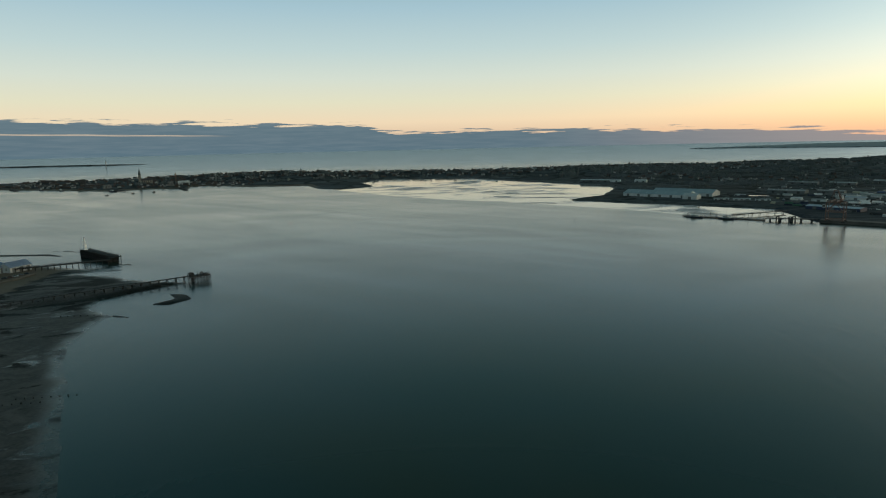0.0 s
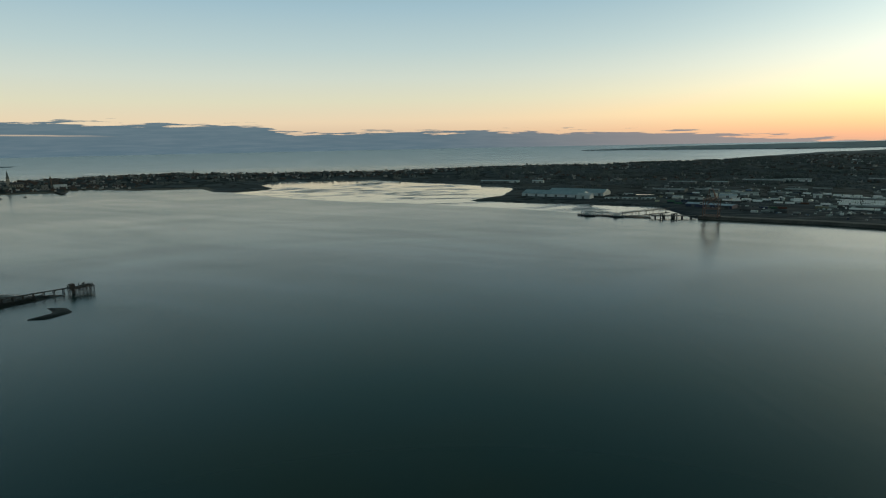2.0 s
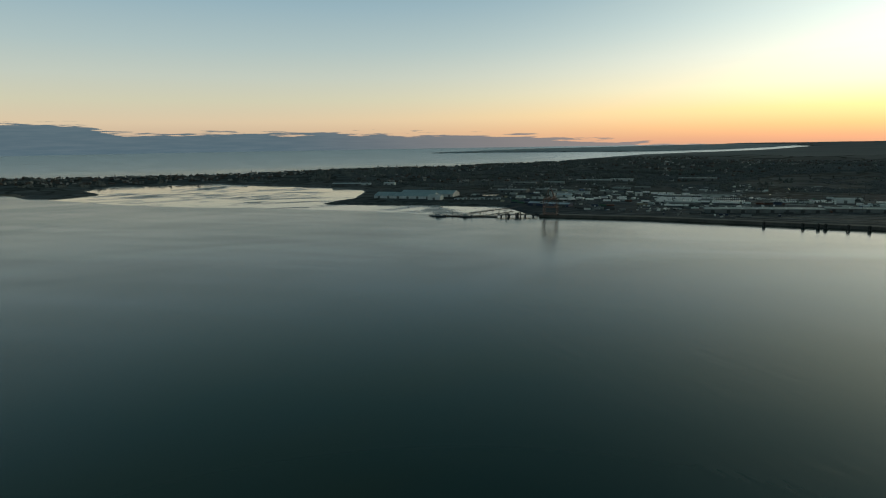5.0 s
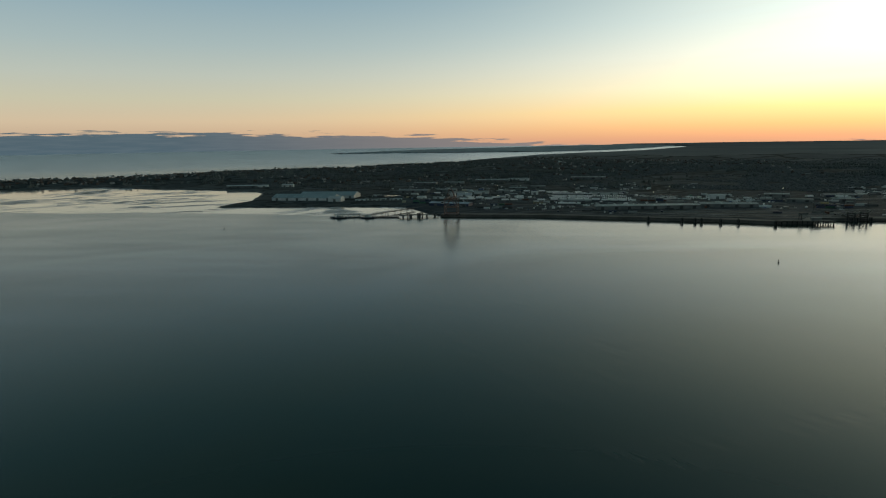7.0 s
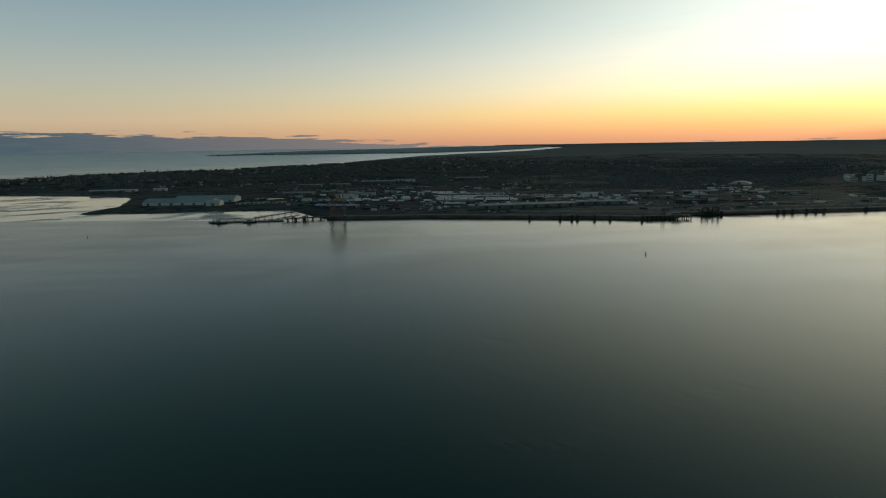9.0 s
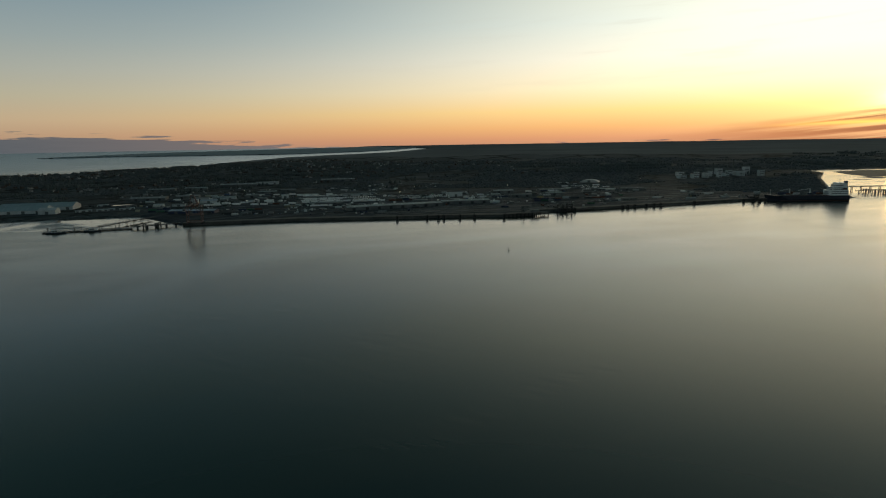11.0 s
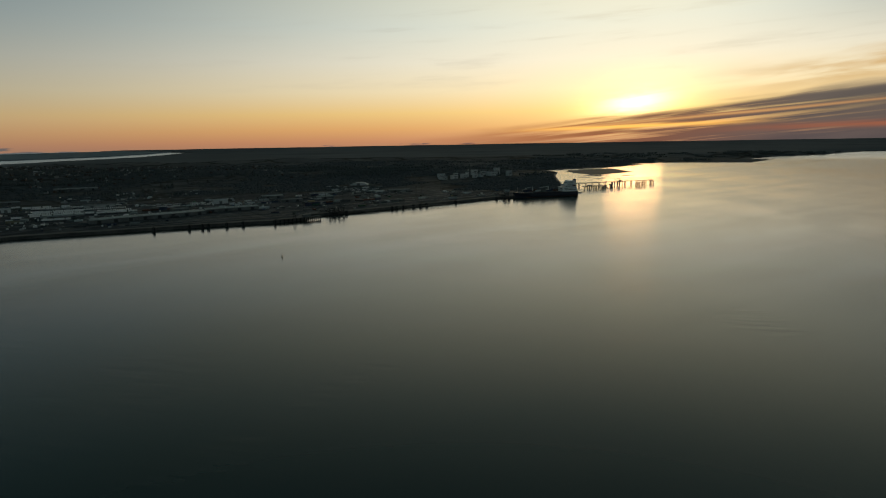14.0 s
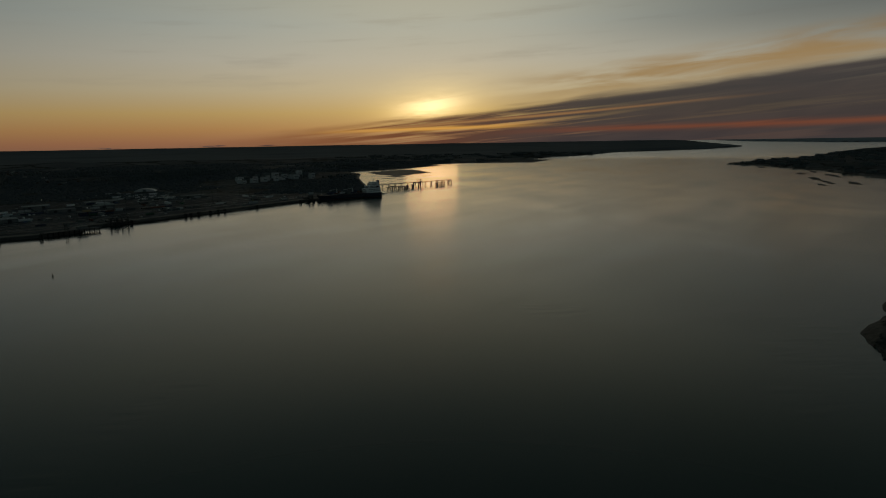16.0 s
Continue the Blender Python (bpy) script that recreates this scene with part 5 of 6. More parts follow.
packed = []
for sx, sy, n in ((865, 970, 46), (825, 926, 46), (795, 889, 46)):
    for i in range(n):
        if rnd.random() > 0.07:
            q = Vector((sx, sy, 0)) + LINE * 3.3 * i + DEEP * rnd.uniform(-0.5, 0.5)
            vans.put(0, q.x, q.y, LAND + 0.05, 41 + rnd.uniform(-2, 2))
        for back in (7.5,):
            if rnd.random() > 0.12:
                q = Vector((sx, sy, 0)) + LINE * 3.3 * i + DEEP * (back + rnd.uniform(-0.6, 0.6))
                packed.append((q.x, q.y, 41 + rnd.uniform(-2, 2)))
for sx, sy, n, gap_ in ((939, 803, 40, 3.2), (928, 759, 30, 3.2), (960, 770, 26, 4.4), (950, 745, 22, 4.4), (735, 805, 30, 5.2), (1262, 520, 20, 4.0), (1300, 560, 22, 4.2), (1330, 590, 20, 4.4)):
    for i in range(n):
        if rnd.random() > 0.3:
            q = Vector((sx, sy, 0)) + LINE * gap_ * i + DEEP * rnd.uniform(-1.5, 1.5)
            packed.append((q.x, q.y, 41 + rnd.uniform(-3, 3)))
for sx, sy, n in ((771, 849, 10), (776, 856, 9), (735, 787, 4), (880, 985, 5), (806, 905, 6)):
    for i in range(n):
        if rnd.random() > 0.15:
            q = Vector((sx, sy, 0)) + LINE * (15.2 * i + rnd.uniform(-0.8, 0.8))
            trailers.put(rnd.choices(range(3), (8, 1, 1))[0], q.x, q.y, LAND + 0.05, -49 + rnd.choice((0, 180)))
packed_vans("van_rows", "tight rows of parked white vans on the port yard", packed, 6)
for k in range(24):
    x, y = rnd.uniform(560, 1250), rnd.uniform(420, 1150)
    if signed(np.array([x]), np.array([y]), SOUTH)[0] > 45 and math.hypot(x, y) < 1330:
        vans.put(0, x, y, LAND + 0.3, rnd.choice((46, -44)))
cars = Fleet([car(WHITE, "white parked car on the yard"), car(GREY, "silver grey parked car on the yard"), car(NAVY, "dark blue parked car on the yard"), car(RUST, "red parked car on the yard")])
for start, n in (((930, 805), 30), ((938, 815), 30), ((960, 838), 26)):
    park(cars, start, n, 3.3, 46, (5, 3, 2, 1), 0.15)
for start, n in (((725, 815), 14), ((1250, 470), 16), ((1262, 482), 14)):
    park(cars, start, n, 4.2, 46, (4, 3, 2, 1), 0.25)
boxes_ = Fleet([container(BLUE_STEEL, "blue corrugated freight container"), container(RUST, "rust red corrugated freight container"), container(GREEN, "green corrugated freight container"), container(GREY, "grey corrugated freight container")])
for start, n, high in (((540, 985), 8, 2), ((560, 1000), 6, 2), ((640, 860), 6, 1), ((880, 735), 8, 2), ((1010, 610), 7, 1), ((990, 490), 8, 2), ((1080, 430), 8, 1)):
    for k in range(n):
        p = Vector((*start, 0)) + ROW * (k // 2) * 13 + BACK * (k % 2) * 3
        for level in range(rnd.randint(1, high)):
            boxes_.put(rnd.choices(range(4), (5, 2, 1, 2))[0], p.x, p.y, LAND + 0.02 + level * 2.6, -44)
for k in range(70):
    x, y = rnd.uniform(560, 1280), rnd.uniform(330, 1150)
    if signed(np.array([x]), np.array([y]), SOUTH)[0] > 35 and math.hypot(x, y) < 1330:
        boxes_.put(rnd.choices(range(4), (2, 1, 1, 5))[0], x, y, LAND + 0.02, rnd.choice((-44, 46)) + rnd.uniform(-4, 4))


# cabins, crates and stacked goods past counting
def yard_clutter(name, label, places, seed):
    mt, k, bsdf = material("painted_goods", 0.5)
    pick = k.add("ShaderNodeNewGeometry").outputs["Random Per Island"]
    k.put(bsdf.inputs["Base Color"], k.ramp(pick, [(0.0, (0.03, 0.033, 0.036, 1)), (0.34, (0.12, 0.13, 0.135, 1)), (0.55, (0.26, 0.28, 0.28, 1)), (0.74, (0.58, 0.60, 0.60, 1)),
                                                   (0.93, (0.74, 0.75, 0.74, 1)), (0.95, (0.30, 0.24, 0.08, 1)), (0.97, (0.06, 0.10, 0.20, 1))]))
    r = random.Random(seed)
    verts, faces = [], []
    for x, y, h in places:
        if r.random() < 0.22:
            L, B, e = r.uniform(4, 9), r.uniform(2.0, 3.8), r.uniform(1.8, 3.2)
        else:
            L, B, e = r.uniform(0.8, 2.8), r.uniform(0.7, 1.2), r.uniform(1.0, 2.0)
        t = e + (r.uniform(0.3, 1.4) if L > 4 else r.uniform(0.05, 0.3))
        a = radians(-49 + r.choice((0, 0, 0, 90)) + r.uniform(-5, 5))
        c, w = math.cos(a), math.sin(a)
        n = len(verts)
        for px, py, pz in ((-L, -B, -0.6), (L, -B, -0.6), (L, B, -0.6), (-L, B, -0.6), (-L, -B, e), (L, -B, e), (L, B, e), (-L, B, e), (-L, 0, t), (L, 0, t)):
            verts.append((float(x) + c * px - w * py, float(y) + w * px + c * py, float(h) + pz))
        faces += [tuple(n + i for i in f) for f in ((0, 1, 5, 4), (2, 3, 7, 6), (1, 2, 6, 9, 5), (3, 0, 4, 8, 7), (4, 5, 9, 8), (6, 7, 8, 9))]
    me = bpy.data.meshes.new(name)
    me.from_pydata(verts, [], faces)
    me.materials.append(mt)
    return tagged(new(name, me), label, "yard goods", kind="stuff")


heap = np.random.RandomState(44)


def yard_spots(n, x0, x1, y0, y1, lo, hi, far=1700):
    """Places in loose rows along the quay's line, between two distances from the water."""
    return scatter(heap, n, lambda x, y: (signed(x, y, SOUTH) > lo) & (signed(x, y, SOUTH) < hi) & (np.hypot(x, y) < far) & (rough(x * 0.66 - y * 0.75, x * 0.75 + y * 0.66, 34, 2) > 0.05), x0, x1, y0, y1)


yard_clutter("yard_goods", "scattered pale cabins, crates and stacked goods on yards", yard_spots(420, 540, 980, 620, 1180, 40, 420) + yard_spots(260, 900, 1330, 180, 760, 35, 380)
             + yard_spots(110, 980, 1300, 860, 1080, 200, 900) + yard_spots(60, 1230, 1420, 480, 660, 200, 600) + yard_spots(60, 660, 980, 1180, 1420, 200, 900), 5)
street = yard_spots(90, 1560, 2050, 1450, 2100, 200, 3000, 3000)
yard_clutter("estate_roofs", "clustered tiny pale roofs of a far housing estate", street, 6)


# roads, rail sidings and lane edges that run along the quay
lanes = random.Random(33)
for k in range(30):
    off = 22 + k * 11 + lanes.uniform(-4, 4)
    u0 = lanes.uniform(0, 420)
    u1 = min(u0 + lanes.uniform(140, 420), 780)
    a = Vector((500, 800, 0)) + Vector((0.66, -0.75, 0)) * u0 + Vector((0.75, 0.66, 0)) * off
    b = Vector((500, 800, 0)) + Vector((0.66, -0.75, 0)) * u1 + Vector((0.75, 0.66, 0)) * off
    if k % 3 == 0:
        strip("port_road", ((a.x, a.y), (b.x, b.y)), lanes.uniform(4, 8), LAND - 0.4, LAND + 0.06 + k * 0.004, CONCRETE, "pale worn concrete yard road along the quay", side=-1)
    else:
        strip("rail_siding", ((a.x, a.y), (b.x, b.y)), lanes.uniform(1.6, 2.8), LAND - 0.4, LAND + 0.06 + k * 0.004, STEEL if k % 3 == 1 else SHED_ROOF, "narrow railway siding beside the port yard", side=-1)


for k in range(16):
    u0 = lanes.uniform(640, 900)
    off = 26 + k * 19 + lanes.uniform(-6, 6)
    a = Vector((500, 800, 0)) + Vector((0.74, -0.67, 0)) * u0 + Vector((0.67, 0.74, 0)) * off
    b = a + Vector((0.76, -0.65, 0)) * lanes.uniform(120, 330)
    if min(signed(np.array([a.x, b.x]), np.array([a.y, b.y]), SOUTH)) > 24:
        strip("port_road", ((a.x, a.y), (b.x, b.y)), lanes.uniform(2.5, 6), LAND - 0.4, LAND + 0.07 + k * 0.004, CONCRETE if k % 2 else SHED_ROOF, "pale worn road across the western yards", side=-1)


# light masts
def light_mast(h, lit):
    m = thing("light_mast", "tall thin floodlight mast on the port yard", "light mast", group="port light masts")
    part("pole", made(tube, (0, 0, -0.5), (0, 0, h), 0.28, 0.14), STEEL, m)
    head = part("lamp_head", boxes(((0, 0, h), (2.4, 0.5, 0.35)), ((0, 0, h), (0.5, 2.4, 0.35))), STEEL, m)
    part("lamp", boxes(((1.0, 0, h - 0.3), (0.7, 0.7, 0.3)), ((-1.0, 0, h - 0.3), (0.7, 0.7, 0.3))), BULB if lit else GLASS, head, "lit lamp" if lit else "")
    return m


masts = Fleet([light_mast(24, False), light_mast(20, True)])
for x, y in ((620, 820), (700, 930), (810, 860), (900, 930), (980, 760), (1010, 720), (860, 700), (960, 560), (1080, 600), (1160, 440), (1260, 360), (1350, 420), (1120, 330), (760, 1010), (1090, 700), (1180, 640), (1230, 560), (1140, 760), (1040, 480), (930, 470), (870, 560), (1310, 330), (1400, 300), (980, 420)):
    masts.put(int(x * 7 + y) % 3 == 0, x, y, LAND, 20)

# pale arched hall
hall = thing("arched_hall", "white low arched storage hall beyond the yard", "hall", 1493, 592, ground_z(1493, 592), -78)
bm = bmesh.new()
prof = [(23 * math.cos(math.pi * i / 14), 7.0 * math.sin(math.pi * i / 14)) for i in range(15)]
rows = [[bm.verts.new((x, sy, z)) for x, z in prof] for sy in (-16, 16)]
for i in range(14):
    bm.faces.new((rows[0][i], rows[0][i + 1], rows[1][i + 1], rows[1][i]))
for r_ in rows:
    bm.faces.new(r_)
bmesh.ops.recalc_face_normals(bm, faces=bm.faces[:])
part("shell", bm, WHITE, hall)
part("door", boxes(((0, -16.1, 2.8), (7, 0.2, 5.6)), ((0, 16.1, 2.8), (7, 0.2, 5.6))), GREY, hall, "grey sliding door")
part("base", boxes(((0, 0, -0.6), (47, 33, 1.8))), CONCRETE, hall)

# works with towers and tanks
for i in range(26):
    u = i / 25
    x, y = 1735 + 195 * u + rnd.uniform(-14, 14) + (i % 4) * 44 - 30, 436 - 172 * u + rnd.uniform(-14, 14) + (i % 4) * 10
    z = ground_z(x, y)
    if i % 4 == 1:
        t = thing("storage_tank", "pale cylindrical storage tank at the works", "tank", x, y, z, 0, "works tanks")
        h = rnd.uniform(6, 11)
        part("shell", made(tube, (0, 0, -1), (0, 0, h), 8, n=20), WHITE, t)
        part("dome", made(tube, (0, 0, h), (0, 0, h + 1.6), 8, 0.8, 20), PALE_ROOF, t)
        part("stair", bars(0.4, ((8.1, 0, 0), (0, 8.3, h))), STEEL, t)
    else:
        h = rnd.uniform(8, 14) + (7 if u > 0.85 or 0.45 < u < 0.6 else 0)
        L, B = rnd.uniform(10, 24), rnd.uniform(9, 16)
        t = thing("works_building", "pale flat-roofed building of the works", "industrial building", x, y, z, -40, "works buildings")
        part("wall", boxes(((0, 0, h / 2 - 1), (L, B, h + 2))), (WHITE, RENDERED, WHITE, GREY)[i % 4], t, bevel=0.15)
        part("roof", boxes(((0, 0, h + 0.2), (L + 0.5, B + 0.5, 0.5)), ((L * 0.2, 0, h + 1.4), (3, 3, 2))), GREY, t)
        for k in range(max(2, int(h / 5))):
            part("window_band", boxes(((0, -B / 2 - 0.05, 2.5 + k * 4.5), (L * 0.8, 0.12, 1.3))), GLASS, t)
for x, y, h in ((1900, 330, 44), (1848, 372, 36)):
    s_ = thing("chimney_stack", "slender grey chimney of the works", "chimney", x, y, ground_z(x, y), 0)
    part("stack", made(tube, (0, 0, -1), (0, 0, h), 1.5, 1.0, 12), GREY, s_)
    part("rim", made(tube, (0, 0, h - 1), (0, 0, h + 0.2), 1.3, n=12), STEEL, s_)

# ---------------------------------------------------------------- ship at the far berth
ship = thing("cargo_ship", "moored dark-hulled cargo ship with white superstructure", "ship", 1230, 95, 0, 121)
part("hull", hull_mesh(136, 21, 8.5, 5.5, 0.22), NAVY, ship)
part("weather_deck", boxes(((8, 0, 8.6), (88, 18.5, 0.3))), RUST, ship, "rust red deck")
for i in range(4):
    part("hatch", boxes(((-14 + i * 17, 0, 9.6), (13.5, 14, 1.8))), GREY, ship, bevel=0.1)
house_ = part("superstructure", boxes(((-49, 0, 13.0), (32, 20, 9)), ((-51, 0, 20), (25, 19, 5.5)), ((-53, 0, 25.0), (17, 18, 4.6)), ((-54, 0, 28.4), (11, 21, 2.4)), ((-54, 0, 29.8), (12, 22, 0.4))), BRIGHT, ship, "white accommodation block")
for z in (12, 15, 18.8, 21.4, 25.4):
    part("window_row", boxes(((-32.9 if z < 18 else -38.4 if z < 22.6 else -44.4, 0, z), (0.3, 15, 0.9))), GLASS, house_)
part("funnel", boxes(((-64, 0, 28), (5, 5, 9))), BLUE_STEEL, ship, "blue funnel", bevel=0.4)
part("mast", bars(0.5, ((-54, 0, 29.5), (-54, 0, 38)), ((-54, -3, 34.5), (-54, 3, 34.5))), WHITE, ship)
for i in range(2):
    k = part("deck_crane", bars(1.4, ((-6 + i * 34, 0, 9), (-6 + i * 34, 0, 20))), WHITE, ship, "white deck crane")
    part("jib", bars(0.8, ((-6 + i * 34, 0, 20), (14 + i * 30, 0, 17))), WHITE, k)
for i in range(14):
    part("deck_cargo", boxes(((-30 + (i % 7) * 12.5, -4.5 + (i // 7) * 9, 11.6 + (i * 5 % 3) * 0.5), (6.5 + (i * 3 % 4), 2.5, 2.4 + (i * 5 % 3)))), (RUST, WHITE, GREY, BLUE_STEEL)[i * 3 % 4], ship)
for z in (12, 15, 18.8, 21.4, 25.4):
    half = 10.05 if z < 18 else 9.55 if z < 22.6 else 9.05
    part("side_window_row", boxes(((-50, half, z), (26 if z < 18 else 20 if z < 22.6 else 12, 0.12, 0.8))), GLASS, house_)
part("foremast", bars(0.5, ((60, 0, 10), (60, 0, 20))), WHITE, ship)
part("bulwark", bars(0.4, ((-66, -9.6, 9.2), (36, -10.4, 9.2)), ((-66, 9.6, 9.2), (36, 10.4, 9.2))), NAVY, ship)
part("boot_top", boxes(((-10, 0, 0.2), (112, 21.1, 0.7))), RUST, ship)
for sy in (-1, 1):
    part("lifeboat", boxes(((-58, sy * 9.8, 19.6), (7, 2.2, 2.2))), RUST, ship, "orange-red lifeboat", bevel=0.5)

# ---------------------------------------------------------------- long oil jetty upstream
jetty_span("oil_jetty", "long dark oil jetty on pile bents in bright water", (1480, 44), (1612, -140), 8.0, 4.5, 12, STEEL, pr=0.7)
for x, y, s in ((1440, 12, 8), (1426, -3, 9), (1428, -16, 8), (1446, -24, 6), (1476, -36, 7), (1524, -97, 6), (1533, -104, 7), (1560, -116, 8), (1598, -137, 7)):
    d = thing("jetty_dolphin", "dark piled dolphin standing beside the oil jetty", "mooring dolphin", x, y, 0, -55, "oil jetty dolphins")
    pile_row(d, [(sx * s * 0.36, sy * s * 0.36) for sx in (-1, 1) for sy in (-1, 1)], -4, 6.0, 0.8, STEEL)
    part("cap", boxes(((0, 0, 6.6), (s, s, 1.4))), CONCRETE, d, bevel=0.15)
    part("bollard", made(tube, (0, 0, 7.2), (0, 0, 8.4), 0.5), STEEL, d)
jetty_span("walkway", "thin walkway linking the jetty dolphins", (1395, 28), (1440, -24), 6.6, 1.6, 5, STEEL, pr=0.35)
arm = thing("loading_platform", "dark loading platform with arms on the jetty", "loading platform", 1537, -52, 0, -55)
part("deck", boxes(((0, 0, 8.0), (26, 12, 1.2))), CONCRETE, arm)
pile_row(arm, [(x, y) for x in (-11, -4, 4, 11) for y in (-5, 5)], -4, 7.5, 0.8, STEEL)
for x in (-7, 0, 7):
    part("loading_arm", bars(0.6, ((x, 0, 8.6), (x, 0, 17)), ((x, 0, 17), (x + 2, -6, 11))), STEEL, arm)
part("hut", boxes(((10, 3, 10), (4, 4, 3))), GREY, arm)

# ---------------------------------------------------------------- harbour town on the point
church = thing("church", "stone church with a tall dark pointed spire", "church", -979, 2027, ground_z(-979, 2027), 20)
part("nave", gable_wall(34, 14, 9, 15), STONE, church)
part("nave_roof", gable_roof(34, 14, 9, 15), SLATE, church)
part("tower", boxes(((-20, 0, 12), (8, 8, 30))), STONE, church, bevel=0.2)
bm = bmesh.new()
tube(bm, (-20, 0, 27), (-20, 0, 50), 4.6, 0.15, 8)
part("spire", bm, LEAD, church)
first = part("window", boxes(((0, -7.05, 5), (1.6, 0.15, 5))), GLASS, church)
for k in range(-2, 3):
    if k:
        same_part(first, Matrix.Translation((k * 6.2, 0, 0)))
light_tower = thing("brick_tower", "slim brick lighthouse tower among town roofs", "tower", -910, 2088, ground_z(-910, 2088), 0)
part("shaft", made(tube, (0, 0, -2), (0, 0, 24), 3.6, 2.6, 9), BRICK, light_tower)
part("gallery", made(tube, (0, 0, 24), (0, 0, 25), 3.4, n=9), STONE, light_tower)
part("lantern", made(tube, (0, 0, 25), (0, 0, 28), 1.9, 1.7, 9), GLASS, light_tower)
part("cap", made(tube, (0, 0, 28), (0, 0, 31), 2.2, 0.1, 9), LEAD, light_tower)


def flat_block(name, label, x, y, rz, L, B, h, wall, floors):
    b = thing(name, label, "building", x, y, ground_z(x, y), rz)
    part("wall", boxes(((0, 0, h / 2 - 1.5), (L, B, h + 3))), wall, b, bevel=0.1)
    part("parapet", boxes(((0, 0, h + 0.25), (L + 0.4, B + 0.4, 0.5)), ((L * 0.2, 0, h + 1.4), (4, 3, 2))), GREY, b)
    n = max(3, int(L / 4))
    first = None
    for f in range(floors):
        for i in range(n):
            m = Matrix.Translation(((i + 0.5) * L / n - L / 2, -B / 2 - 0.04, (f + 0.55) * h / floors))
            if first is None:
                first = part("window", boxes(((0, 0, 0), (1.6, 0.1, 1.5))), GLASS, b)
                first.matrix_local = m
            else:
                same_part(first, m)


flat_block("grain_store", "dark tall flat-topped store block on the waterfront", -1188, 2022, 25, 18, 12, 19, STEEL, 4)
for x, y, L, h, mt, f, text in ((-1110, 1950, 36, 8, BRICK, 3, "long brick waterfront building with rows of windows"), (-1030, 1880, 24, 10, RENDERED, 4, "pale four-storey waterfront hotel"),
                                (-860, 1935, 16, 14, RENDERED, 4, "pale narrow four-storey building by the pier"), (-1300, 2010, 44, 6, GREY, 2, "long grey harbour depot building"),
                                (-1400, 2060, 30, 6, GREY, 2, "grey low harbour office block")):
    flat_block("waterfront_building", text, x, y, 25, L, 13, h, mt, f)
warehouse("boat_hall", -842, 1990, 25, 34, 24, 8, 13, WHITE, WHITE, "bright white hall with a rounded gable roof", 2, False)
for a, b, text in (((-980, 1800), (-905, 1752), "dark timber town pier on piles"), ((-800, 1860), (-735, 1752), "dark solid-fendered ferry pier"), ((-1380, 1955), (-1310, 1880), "short dark harbour pier on piles")):
    jetty_span("town_pier", text, a, b, 3.2, 11.0, 7, TIMBER, pr=0.6)
for x, y, rz, L in ((-946, 1752, -32, 34), (-1150, 1845, -30, 26), (-1240, 1890, -28, 22)):
    b = thing("moored_vessel", "small dark moored vessel with pale deckhouse", "boat", x, y, 0, rz, "vessels at the town")
    part("hull", hull_mesh(L, L * 0.2, 2.6, 1.2), NAVY, b)
    part("deckhouse", boxes(((-L * 0.15, 0, 4.2), (L * 0.3, L * 0.15, 3.0))), WHITE, b, bevel=0.1)
    part("mast", made(tube, (0, 0, 2.5), (0, 0, 13), 0.18, 0.08), STEEL, b)
for x, y in ((-880, 1600), (-800, 1690), (-840, 1655)):
    b = thing("moored_boat", "small dark boat at its mooring off the town", "boat", x, y, 0, rnd.uniform(0, 90), "moored boats")
    part("hull", hull_mesh(12, 3.6, 1.5, 0.5), NAVY, b)
    part("cabin", boxes(((0, 0, 2.1), (4, 2.4, 1.4))), GREY, b, bevel=0.1)
# lighthouse-like beacon on the far spit
lx, ly, lz = (float(v) for v in bend(-2990, 5470, 6.0))
beacon = thing("lighthouse", "thin white beacon tower on a low spit", "lighthouse", lx, ly, lz, 0)
part("shaft", made(tube, (0, 0, -4), (0, 0, 22), 3.4, 2.0, 10), WHITE, beacon)
part("lantern", made(tube, (0, 0, 22), (0, 0, 25), 1.8, n=10), GLASS, beacon)
part("cap", made(tube, (0, 0, 25), (0, 0, 27), 2.2, 0.2, 10), GREY, beacon)


# ---------------------------------------------------------------- buoys
def buoy(x, y, mt, label):
    b = thing("buoy", label, "buoy", x, y, 0, 0, "channel buoys")
    part("float", made(tube, (0, 0, -0.6), (0, 0, 1.3), 1.5, 1.3, 14), mt, b, bevel=0.1)
    bm = bmesh.new()
    for i in range(4):
        a = i * math.pi / 2 + 0.4
        beam(bm, (math.cos(a) * 1.0, math.sin(a) * 1.0, 1.3), (math.cos(a) * 0.4, math.sin(a) * 0.4, 4.6), 0.16)
        beam(bm, (math.cos(a) * 0.7, math.sin(a) * 0.7, 2.9), (math.cos(a + 1.571) * 0.7, math.sin(a + 1.571) * 0.7, 2.9), 0.12)
    part("tower", bm, mt, b)
    part("daymark", made(tube, (0, 0, 3.0), (0, 0, 4.4), 0.65, 0.55, 10), mt, b)
    part("top_light", made(tube, (0, 0, 4.6), (0, 0, 5.3), 0.25, 0.2, 8), GLASS, b)
    b.scale = (0.55, 0.55, 0.55)


buoy(-229, 902, RUST, "dark red channel buoy afloat in the river")
buoy(185, 867, STEEL, "dark channel buoy afloat in the river")
buoy(540, 299, STEEL, "dark conical channel buoy afloat near the port")

